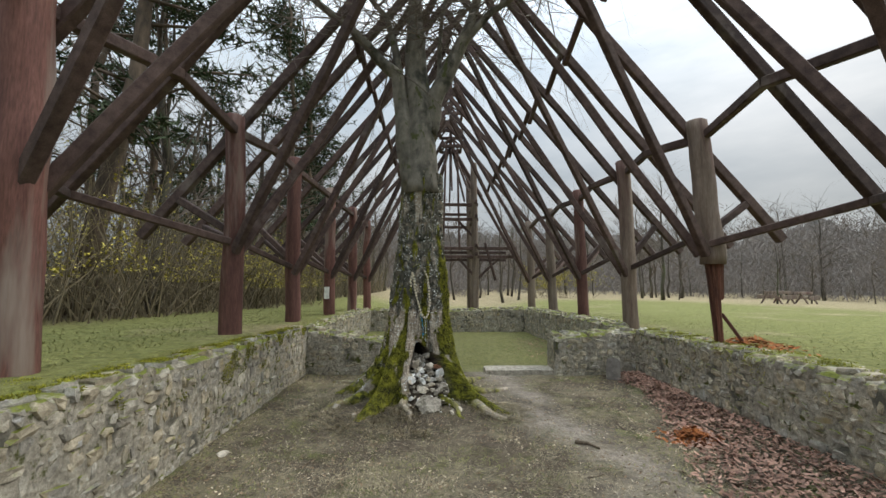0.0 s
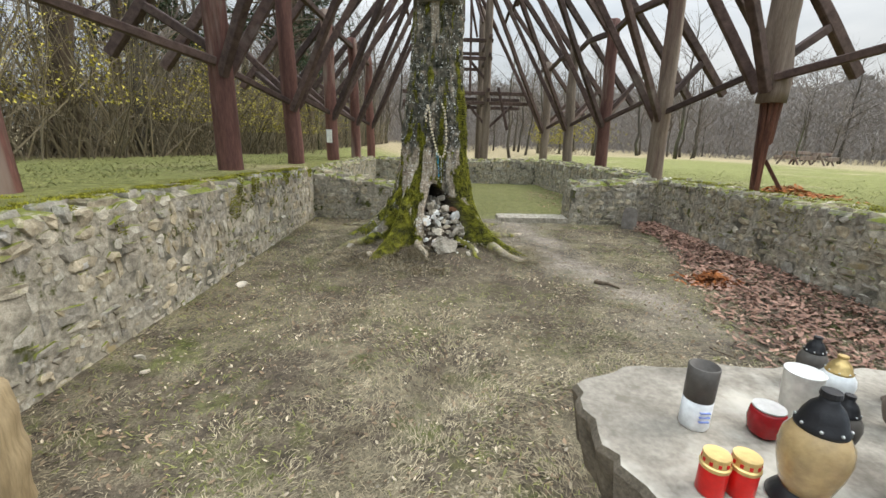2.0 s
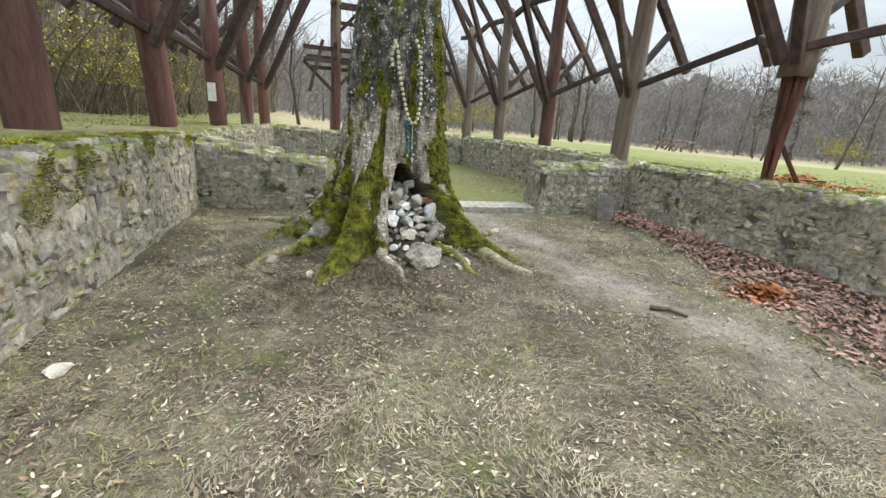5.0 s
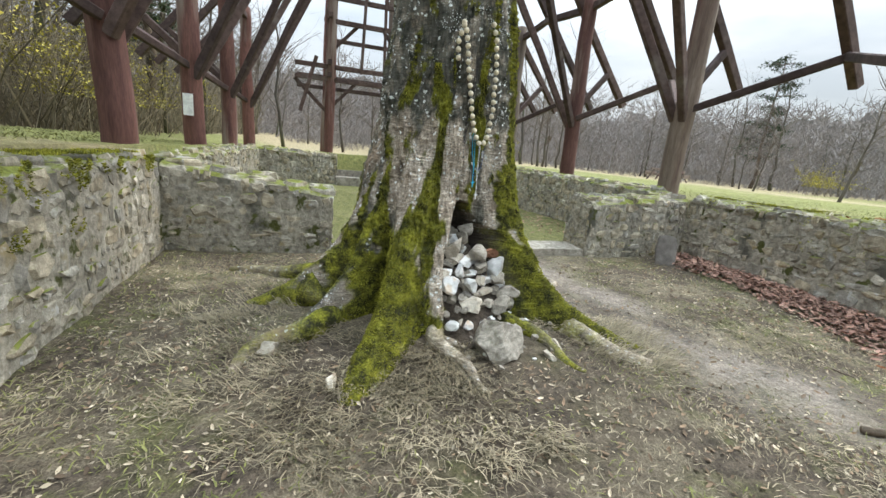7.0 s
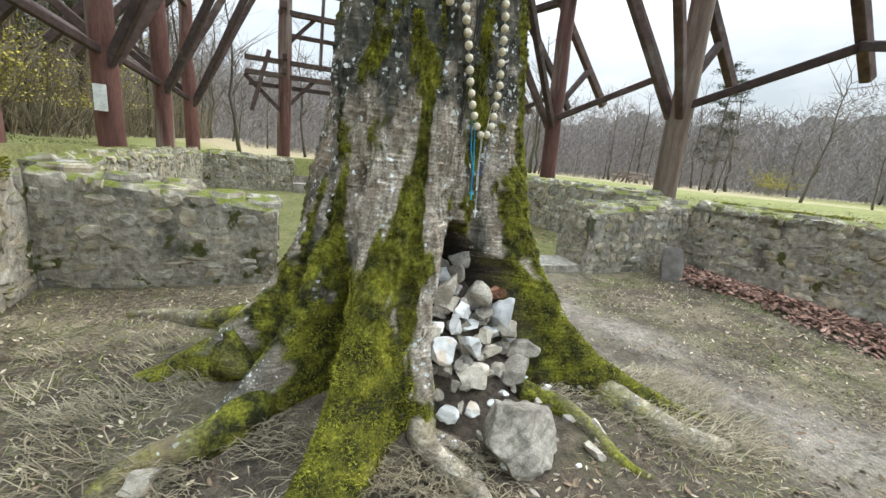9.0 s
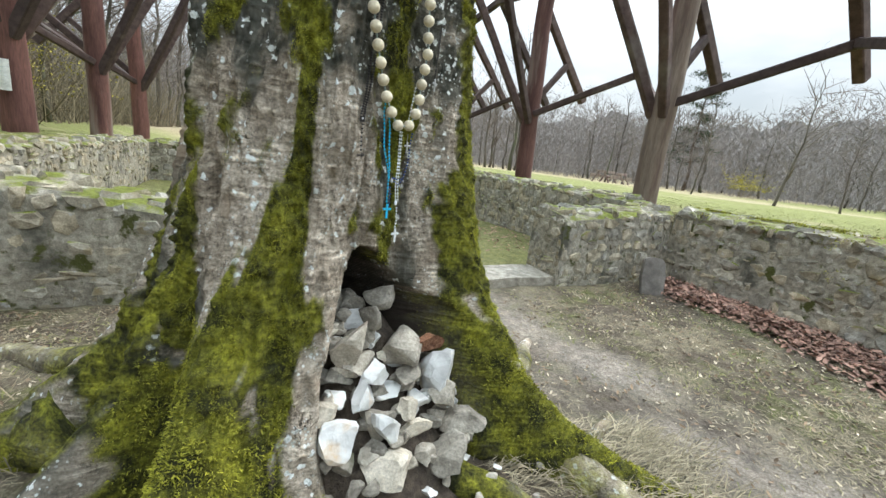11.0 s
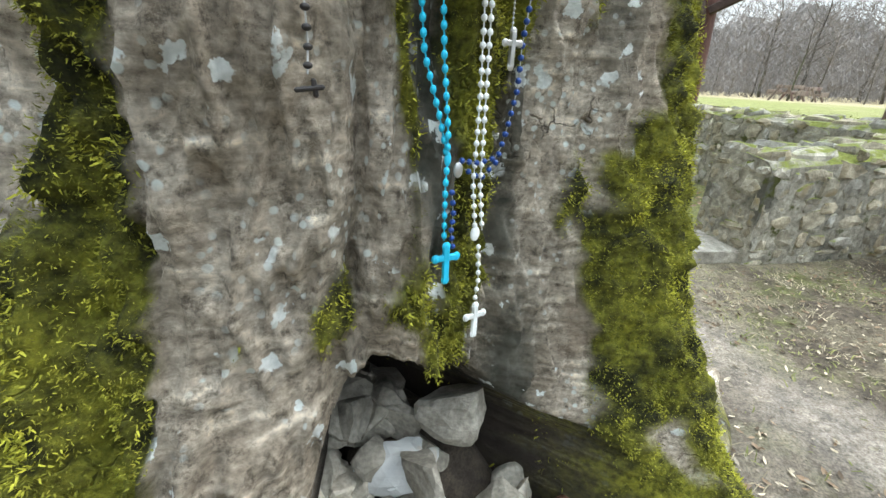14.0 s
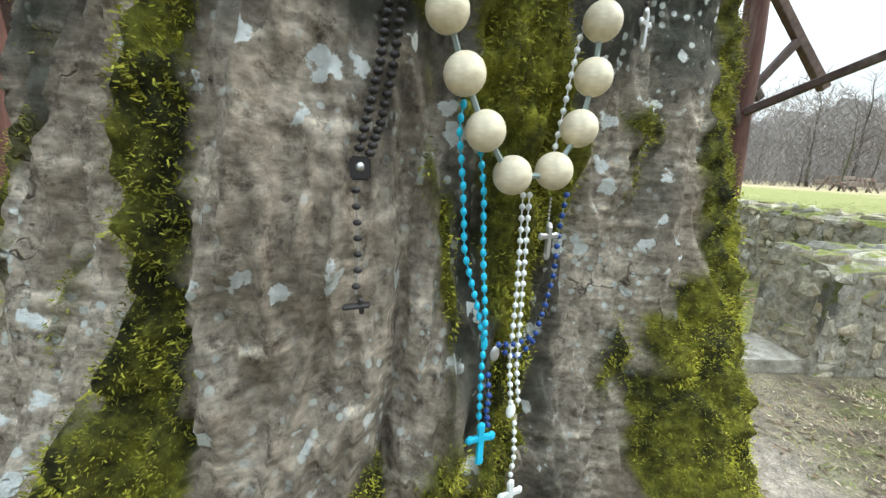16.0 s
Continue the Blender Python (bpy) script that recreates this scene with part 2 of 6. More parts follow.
def beam_bm(p, q, w, h, bevel=0.012, bow=0.0, seed=0):
    """A squared log from p to q, edges bevelled, slightly crooked."""
    rnd = random.Random(seed)
    p, q = Vector(p), Vector(q)
    bm = bmesh.new()
    d = q - p
    n = max(2, int(d.length / 0.7))
    rings = []
    rot = d.to_track_quat("Z", "Y").to_matrix()
    for i in range(n + 1):
        f = i / n
        c = p + d * f + rot @ Vector((rnd.uniform(-1, 1) * bow, rnd.uniform(-1, 1) * bow, 0))
        s = 1 + rnd.uniform(-0.05, 0.05)
        e = bevel
        ring = [(-w + e, -h), (w - e, -h), (w, -h + e), (w, h - e), (w - e, h), (-w + e, h), (-w, h - e), (-w, -h + e)]
        rings.append([bm.verts.new(c + rot @ Vector((x * s, y * s, 0))) for x, y in ring])
    for a, b in zip(rings, rings[1:]):
        for i in range(8):
            bm.faces.new((a[i], a[(i + 1) % 8], b[(i + 1) % 8], b[i]))
    bm.faces.new(rings[0][::-1])
    bm.faces.new(rings[-1])
    return bm


def tube(verts, faces, pts, radii, sides=6, lump=0.0, rnd=random):
    """Adds a tapered round limb along pts to a vertex and face list."""
    start = len(verts)
    n = len(pts)
    ref = Vector((0.31, 0.17, 0.93))
    for i, (c, r) in enumerate(zip(pts, radii)):
        d = (pts[min(i + 1, n - 1)] - pts[max(i - 1, 0)]).normalized()
        u = d.cross(ref)
        u = u.normalized() if u.length > 1e-4 else Vector((1, 0, 0))
        v = d.cross(u)
        for j in range(sides):
            a = 2 * math.pi * j / sides
            k = r * (1 + (rnd.uniform(-lump, lump) if lump else 0))
            verts.append(tuple(c + u * (math.cos(a) * k) + v * (math.sin(a) * k)))
    for i in range(n - 1):
        for j in range(sides):
            a, b = start + i * sides + j, start + i * sides + (j + 1) % sides
            faces.append((a, b, b + sides, a + sides))
    faces.append(tuple(range(start + sides - 1, start - 1, -1)))
    faces.append(tuple(range(start + (n - 1) * sides, start + n * sides)))


def smoothstep(a, b, x):
    t = min(1.0, max(0.0, (x - a) / (b - a)))
    return t * t * (3 - 2 * t)


def nz(x, y, z=0.0, s=1.0):
    return noise.noise(Vector((x * s, y * s, z * s)))


# ---- plan of the walls ----
XL, XR = -2.27, 3.72          # inner faces of the chancel
YC, YC2 = 8.36, 8.84          # cross walls
YE = 14.9                     # inner face of the end wall
XLN, XRN = -2.12, 3.08        # nave corners at the end wall
TREE = (-0.25, 6.87)


def left_face(y):
    return XL if y < YC else XL + (XLN - XL) * (y - YC) / (YE - YC)


def right_face(y):
    return XR if y < YC else XR - 0.12 + (XRN - XR + 0.12) * (y - YC) / (YE - YC)


def outside(x, y):
    """Height of the ground outside the walls."""
    base = 1.15 - 0.027 * min(max(y, -4), 18)
    if x > 0.5:
        base += -0.13 - 0.42 * smoothstep(6, 40, x - 0.1 * y) - 0.35 * smoothstep(19, 50, y) * smoothstep(-8, 10, x)
    else:
        base -= 0.35 * smoothstep(6, 30, -x)
    base -= 0.55 * smoothstep(15.4, 19, y) * smoothstep(-5, -2, x) * (1 - smoothstep(4, 8, x))
    return base


def inside(x, y):
    d = math.hypot(x - TREE[0], y - TREE[1])
    mound = 0.15 * math.exp(-(d / 1.1) ** 2)
    return mound + 0.03 * math.exp(-((x - XL) / 0.35) ** 2) + 0.05 * math.exp(-((x - XR) / 0.5) ** 2)


def is_inside(x, y):
    return left_face(y) - 0.2 < x < right_face(y) + 0.2 and -3.2 < y < YE + 0.2


def ground_z(x, y):
    rough = 0.016 * nz(x, y, 0, 1.7) + 0.010 * nz(x, y, 3, 5.5)
    if is_inside(x, y):
        return inside(x, y) + rough
    return outside(x, y) + rough * 1.3


def axis_steps(a, b, step, far):
    out = list(np.arange(a, b + step / 2, step))
    s, lo, hi = step, [], []
    v = a
    while v > -far:
        s *= 1.22
        v -= s
        lo.append(v)
    s, v = step, b
    while v < far:
        s *= 1.22
        v += s
        hi.append(v)
    return lo[::-1] + [float(o) for o in out] + hi


def path_mask(x, y):
    """The trodden line past the tree through the doorway."""
    px = 1.28 + 0.62 * smoothstep(7.4, 3.6, y)
    w = 0.62 + 0.25 * smoothstep(5.5, 3, y)
    return max(0.0, 1 - abs(x - px + 0.3 * nz(x, y, 1, 1.5)) / w) * smoothstep(3.0, 5.6, y) * (1 - smoothstep(8.4, 9.6, y))


def build_ground():
    xs, ys = axis_steps(-4.4, 5.8, 0.1, 900), axis_steps(-3.6, 16.4, 0.1, 900)
    verts, bare, path, meadow, wood, dryness = [], [], [], [], [], []
    for y in ys:
        for x in xs:
            verts.append((x, y, ground_z(x, y)))
            ins = is_inside(x, y)
            d = math.hypot(x - TREE[0] - 0.1, y - TREE[1] + 0.5)
            n1 = nz(x, y, 5, 2.2)
            bare.append(0.0 if not ins else min(1.0, max(0.0, 1.15 - d / 2.0 + 0.8 * n1)) * 0.9)
            path.append(0.0 if not ins else max(0.0, min(0.8, 1.15 * path_mask(x, y) * (0.7 + 1.1 * n1))))
            meadow.append(0.0 if ins and y < YC + 0.3 else (0.75 if ins else 1.0))
            wood.append(smoothstep(-5.6, -8.5, x + 0.8 * nz(x, y, 2, 0.4)) if not ins else 0.0)
            dryness.append(0.0 if ins else max(smoothstep(22, 28, x + y * 0.25 + 3 * nz(x, y, 2, 0.08)) * (1 - smoothstep(36, 50, x + 0.25 * y)) * 0.9, smoothstep(26, 34, y)))
    w = len(xs)
    faces = [(j * w + i, j * w + i + 1, (j + 1) * w + i + 1, (j + 1) * w + i) for j in range(len(ys) - 1) for i in range(w - 1)]
    ob = quick("ground", verts, faces, M_GROUND, smooth=True)
    for name, vals in (("bare", bare), ("path", path), ("meadow", meadow), ("wood", wood), ("dry", dryness)):
        ob.data.attributes.new(name, "FLOAT", "POINT").data.foreach_set("value", vals)
    return tagged(ob, "trodden earth and thin grass within low walls, meadow beyond", "ground", kind="structure")


build_ground()


# ---- rubble walls ----
def stone_meshes(count=28, seed=3):
    """Unit rubble stones: rough blocks with broken corners, front towards -y."""
    out = []
    rnd = random.Random(seed)
    for k in range(count):
        bm = bmesh.new()
        n = rnd.choice((5, 6, 7, 8, 9))
        ring = []
        for i in range(n):
            a = 2 * math.pi * (i + rnd.uniform(-0.28, 0.28)) / n
            sx, sz = math.cos(a), math.sin(a)
            p = 0.5 / max(abs(sx), abs(sz)) * 0.72 + 0.5 * 0.28
            ring.append((sx * p * rnd.uniform(0.74, 1.06), sz * p * rnd.uniform(0.74, 1.06)))
        back = [bm.verts.new((x, 0.6, z)) for x, z in ring]
        mid = [bm.verts.new((x, rnd.uniform(-0.12, 0.05), z)) for x, z in ring]
        front = [bm.verts.new((x * rnd.uniform(0.7, 0.93), -0.5 + rnd.uniform(-0.2, 0.3), z * rnd.uniform(0.7, 0.93))) for x, z in ring]
        c = bm.verts.new((rnd.uniform(-0.12, 0.12), -0.55 + rnd.uniform(-0.12, 0.12), rnd.uniform(-0.12, 0.12)))
        for i in range(n):
            j = (i + 1) % n
            bm.faces.new((back[i], mid[i], mid[j], back[j]))
            bm.faces.new((mid[i], front[i], front[j], mid[j]))
            bm.faces.new((front[i], c, front[j]))
        bmesh.ops.recalc_face_normals(bm, faces=bm.faces)
        me = bpy.data.meshes.new("stone")
        bm.to_mesh(me)
        bm.free()
        me.materials.append(M_STONE)
        out.append(me)
    return out


STONES = stone_meshes()
WALL_JOBS = []


def wall(name, p, q, thick, top_p, top_q, label, inner=1, base=-0.1, parts=True, courses=0.10, ends=(False, False), outer=False, cap=True):
    """A rubble wall whose inner face runs from p to q; inner: +1 when the core lies to the left of p > q. The stones follow later."""
    p, q = Vector((*p, 0)), Vector((*q, 0))
    d = (q - p).normalized()
    side = Vector((-d.y, d.x, 0)) * inner
    length = (q - p).length
    steps = max(2, int(length / 0.22))
    bm = bmesh.new()
    rows = []
    rnd = random.Random(name)
    for i in range(steps + 1):
        f = i / steps
        c = p + (q - p) * f
        t = top_p + (top_q - top_p) * f - 0.045
        w = [nz(c.x, c.y, z, 2.1) * 0.012 for z in (0.1, 2.3, 4.7)]
        prof = [(0.0, base), (0.0 + w[0], t * 0.5), (0.006 + w[1], t - 0.02), (0.05, t + 0.015 + w[2]), (thick * 0.5, t + 0.03 + rnd.uniform(-0.012, 0.02)), (thick - 0.05, t + 0.015 - w[2]), (thick, t - 0.03), (thick, base)]
        rows.append([bm.verts.new(c + side * s + Vector((0, 0, z))) for s, z in prof])
    for a, b in zip(rows, rows[1:]):
        for i in range(7):
            bm.faces.new((a[i], b[i], b[i + 1], a[i + 1]))
        bm.faces.new((a[7], b[7], b[0], a[0]))
    bm.faces.new(rows[0])
    bm.faces.new(rows[-1][::-1])
    bmesh.ops.recalc_face_normals(bm, faces=bm.faces)
    ob = link(name, bm, M_MORTAR, smooth=False)
    tagged(ob, label, "wall", kind="structure")
    WALL_JOBS.append((ob, p, d, side, length, thick, top_p, top_q, parts, courses, ends, outer, cap))
    return ob


wall("wall_left", (XL, -3.0), (XL, YC), 0.55, 1.2, 0.87, "low mossy rubble-stone wall of a ruined chancel", 1)
wall("wall_right", (XR, -3.0), (XR, YC), 0.55, 0.97, 0.84, "low grey rubble-stone wall of a ruined chancel", -1)
wall("wall_cross_left", (XL, YC), (-0.82, YC), YC2 - YC, 0.84, 0.63, "low rubble-stone cross wall sloping down to the doorway", 1, ends=(False, True), courses=0.095)
wall("wall_cross_right", (2.22, YC), (XR, YC), YC2 - YC, 0.71, 0.83, "low rubble-stone cross wall beside the doorway", 1, ends=(True, False), courses=0.095)
wall("wall_nave_left", (XL, YC2), (XLN, YE), 0.5, 0.84, 0.78, "low rubble-stone nave wall", 1, parts=False)
wall("wall_nave_right", (XR - 0.12, YC2), (XRN, YE), 0.5, 0.88, 0.82, "low rubble-stone nave wall", -1, parts=False)
wall("wall_end_left", (XLN, YE), (-0.35, YE), 0.5, 0.78, 0.72, "low rubble-stone end wall of the ruined nave", 1, parts=False, ends=(False, True))
wall("wall_end_right", (0.42, YE), (XRN, YE), 0.5, 0.74, 0.82, "low rubble-stone end wall of the ruined nave", 1, parts=False, ends=(True, False))
wall("wall_back", (XR, -3.0), (XL, -3.0), 0.5, 1.05, 1.15, "low rubble-stone wall closing the chancel", 1, parts=False)


# ---- timber frame ----
AX = 0.48
POST_Y = (1.1, 3.75, 6.45, 8.95, 11.45, 13.95, 16.45)
FORK_Z = (2.6, 2.45, 2.2, 1.95, 1.9, 1.85, 1.8)
TOP_Z = (4.0, 4.0, 4.0, 4.15, 4.1, 4.05, 4.0)
RIDGE = 7.9


def roof_z(h, top=3.97):
    """Height of the rafters at h metres off the axis."""
    return top + (3.25 - h) * (RIDGE - top) / 3.25


def post_x(side, i):
    return (-2.85, -2.95, -2.72, -2.74, -2.64, -2.56, -2.5)[i] if side < 0 else (4.0, 4.0, 3.9, 3.96, 3.9, 3.82, 3.75)[i]


def log_bm(p, q, r, seed, sides=14, taper=0.9):
    rnd = random.Random(seed)
    p, q = Vector(p), Vector(q)
    bm = bmesh.new()
    rings, n = [], 16
    for i in range(n + 1):
        f = i / n
        c = p + (q - p) * f + Vector((nz(seed, f * 3, 0, 1.3), nz(f * 3, seed, 5, 1.3), 0)) * 0.035
        rr = r * (1.06 - (1.06 - taper) * f)
        rings.append([bm.verts.new(c + Vector((math.cos(a), math.sin(a), 0)) * rr * (1 + 0.05 * nz(math.cos(a) * 2, math.sin(a) * 2, f * 4 + seed * 7, 1.0) * 2)) for a in [2 * math.pi * j / sides for j in range(sides)]])
    tops = [bm.verts.new(v.co + (q - v.co) * 0.22 + Vector((0, 0, 0.02))) for v in rings[-1]]
    rings.append(tops)
    for a, b in zip(rings, rings[1:]):
        for j in range(sides):
            bm.faces.new((a[j], a[(j + 1) % sides], b[(j + 1) % sides], b[j]))
    bm.faces.new(rings[0][::-1])
    bm.faces.new(rings[-1])
    return bm


def build_frame():
    roof = thing("timber_roof_frame", "open dark-stained timber roof frame of crossing rafters and braces", "roof frame")
    seed = 0
    for side in (-1, 1):
        for i, y in enumerate(POST_Y):
            if side > 0 and i == 2:
                continue
            x = post_x(side, i)
            zb = outside(x, y)
            lean = -0.10 if side > 0 else -0.06
            grey = side > 0 and i > 0
            ob = thing("timber_post", "greyed round timber post, stain worn off, standing behind a low wall" if grey else "thick red-brown stained round timber post behind a low wall", "post", (x, y, zb), "posts of the timber frame")
            r = 0.14 if i > 1 else 0.165
            log = part("log", log_bm((0, 0, -0.25), (lean, 0, TOP_Z[i] - zb), r, i * 2 + side + 0.37), M_GREYPOST if grey and i != 4 else M_WOOD, ob, smooth=True)
        ys = []
        for i, y in enumerate(POST_Y):
            ys.append((y, i, True))
            if i + 1 < len(POST_Y):
                ys.append(((y + POST_Y[i + 1]) / 2, i, False))
        for y, i, at_post in ys:
            seed += 1
            off = 0.2 if at_post else 0.0
            h0, h1 = 4.62 + 0.06 * nz(seed, 0, 0, 3), -0.25
            part("rafter", beam_bm((AX + side * h0, y + off, roof_z(h0)), (AX + side * h1, y + off, roof_z(h1)), 0.054, 0.066, bow=0.008, seed=seed), M_BEAM, roof)
            if at_post:
                x = post_x(side, i) + (-0.05 if side > 0 else -0.03)
                fork = Vector((x - side * 0.06, y, FORK_Z[i]))
                for s in (-1, 1):
                    j = i + s
                    ym = y + s * 1.25 if not 0 <= j < len(POST_Y) else (y + POST_Y[j]) / 2
                    seed += 1
                    part("brace", beam_bm(fork + Vector((0, s * 0.07, -0.12)), (AX + side * 0.12, ym - s * 0.12, RIDGE - 0.35), 0.05, 0.058, bow=0.01, seed=seed), M_BEAM, roof)
                    part("strut", beam_bm(fork + Vector((side * 0.05, s * 0.1, 0.02)), (AX + side * 4.32, ym, roof_z(4.32) - 0.08), 0.04, 0.048, bow=0.006, seed=seed + 500), M_BEAM, roof)
                    part("purlin", beam_bm((x, y + s * 0.1, TOP_Z[i] - 0.22), (AX + side * 3.2, ym, roof_z(3.2) - 0.12), 0.05, 0.06, bow=0.006, seed=seed + 900), M_BEAM, roof)
                part("strut", beam_bm(fork + Vector((side * 0.1, 0.1, 0.15)), (AX + side * 4.1, y + off - 0.02, roof_z(4.1) - 0.1), 0.04, 0.05, seed=seed + 40), M_BEAM, roof)
            h = 1.75
            part("tie", beam_bm((AX + side * h, y + off, roof_z(h) - 0.1), (AX + side * (h - 0.1), y + off + 0.55, roof_z(h) - 0.55), 0.04, 0.045, seed=seed + 70), M_BEAM, roof)


build_frame()


def build_broken_post():
    """The post whose foot has split into splinters."""
    x, y = 3.96, 6.45
    zb = outside(x, y)
    ob = thing("broken_timber_post", "timber post with a split, splintered and rotten foot", "post", (x, y, zb), "posts of the timber frame")
    part("log", log_bm((-0.02, 0, FORK_Z[2] - 0.25 - zb), (-0.18, 0, 4.0 - zb), 0.15, 5.2, taper=0.93), M_GREYPOST, ob, smooth=True)
    rnd = random.Random(8)
    for k in range(11):
        a = k / 11 * 2 * math.pi
        top = Vector((-0.02 + 0.10 * math.cos(a), 0.10 * math.sin(a), FORK_Z[2] - zb + rnd.uniform(-0.2, 0.1)))
        reach = 0 if k in (1, 2, 5, 7, 8) else rnd.uniform(0.3, 0.7)
        foot = Vector((0.045 * math.cos(a) + 0.02, 0.045 * math.sin(a), -0.05 + reach))
        bm = beam_bm(top, foot, rnd.uniform(0.014, 0.026), rnd.uniform(0.012, 0.026), 0.005, 0.012, k)
        part("splinter", bm, M_SPLIT, ob)
    part("splinter", beam_bm((0.03, -0.04, 0.42), (0.22, -0.2, 0.0), 0.02, 0.022, 0.006, 0.01, 3), M_SPLIT, ob)


build_broken_post()


def build_turret():
    x0, x1, y0, y1, cx, cy = -0.5, 1.64, 16.9, 19.2, 0.68, 17.6
    zb = 0.3
    c = Vector((cx, cy, zb))
    ob = thing("bell_turret", "slender timber bell turret of stacked square frames on four legs", "bell turret", c)
    for k, (x, y) in enumerate(((x0, y0), (x1, y0), (x0, y1), (x1, y1))):
        part("leg", log_bm(Vector((x, y, zb - 0.2)) - c, Vector((x * 0.93 + 0.04, y, 6.4)) - c, 0.14, k + 20.3, 10), M_WOOD if x < 0 else M_GREYPOST, ob, smooth=True)

    def bar(p, q, w=0.05, h=0.06, name="bar", s=0):
        part(name, beam_bm(Vector(p) - c, Vector(q) - c, w, h, 0.01, 0.004, s), M_BEAM, ob)
    for z in (2.66, 2.99, 4.14, 4.72):
        low = z < 3.5
        for y in (y0 - 0.05, y1 + 0.05):
            bar((x0 - (0.9 if low else 0.1), y, z), (x1 + (1.6 if low else 0.1), y, z))
        for x in (x0, x1):
            bar((x, y0 - 0.3, z + 0.1), (x, y1 + 0.3, z + 0.1))
    for x, sx in ((x0, -1), (x1, 1)):
        for z in (2.62, 4.1):
            bar((x, y0, z - 0.75), (x - sx * 0.7, y0, z), 0.04, 0.045, "brace")
        bar((x, y0, 1.75), (x + sx * 0.9, y0, 2.6), 0.045, 0.05, "brace")
        bar((x + sx * 0.75, y0 - 0.15, 1.75), (x + sx * 0.35, y0 - 0.15, 3.2), 0.045, 0.05, "brace")
        bar((cx + sx * 0.32, y0 - 0.1, 2.9), (cx + sx * 0.22, y0 - 0.1, 7.0), 0.035, 0.04, "stile")
    for k in range(12):
        a = 2 * math.pi * k / 12
        bar((cx + 1.3 * math.cos(a), cy + 1.2 * math.sin(a), 5.2), (cx + 0.15 * math.cos(a), cy + 0.15 * math.sin(a), 7.2), 0.035, 0.04, "raking_bar", k)
    for z, w in ((7.2, 0.42), (7.83, 0.45), (8.57, 0.45), (9.36, 0.40)):
        for s in (-1, 1):
            bar((cx - w, cy + s * w, z), (cx + w, cy + s * w, z), 0.05, 0.06, "frame_bar")
            bar((cx + s * w, cy - w, z + 0.02), (cx + s * w, cy + w, z + 0.02), 0.05, 0.06, "frame_bar")
            for e in (-1, 1):
                bar((cx + s * w * 0.9, cy + e * w * 0.9, z + 0.04), (cx + s * 0.06, cy + e * 0.06, z + 0.42), 0.03, 0.035, "rafter")
    bar((cx, cy, 6.0), (cx, cy, 10.4), 0.06, 0.06, "mast")


build_turret()


# ---- the old tree ----
ROOTS = ((-96, 0.82, 0.36, 0.17), (-64, 0.80, 0.30, 0.10), (-31, 0.86, 0.42, 0.16), (-10, 0.30, 0.46, 0.11), (57, 0.95, 0.24, 0.11), (72, 0.50, 0.55, 0.24),
         (128, 0.7, 0.3, 0.3), (172, 0.6, 0.3, 0.3), (-132, 0.7, 0.3, 0.25))


def hole_mask(a, z):
    """1 in the lopsided arched hollow, 0 on the bark round it."""
    d = math.degrees(a)
    left = -6.5 + 7 * smoothstep(0.55, 0.82, z) + 5 * smoothstep(0.3, 0.12, z)
    arch = 0.855 - 0.12 * smoothstep(6, -6, d) - 0.055 * smoothstep(12, 26, d) - 0.13 * smoothstep(26, 52, d) - 0.12 * smoothstep(48, 58, d)
    inner = min((d - left) * 0.0082, (52 - d) * 0.0082, arch - z) + 0.012 * nz(a * 6, z * 9, 2.0)
    return smoothstep(-0.004, 0.016, inner)


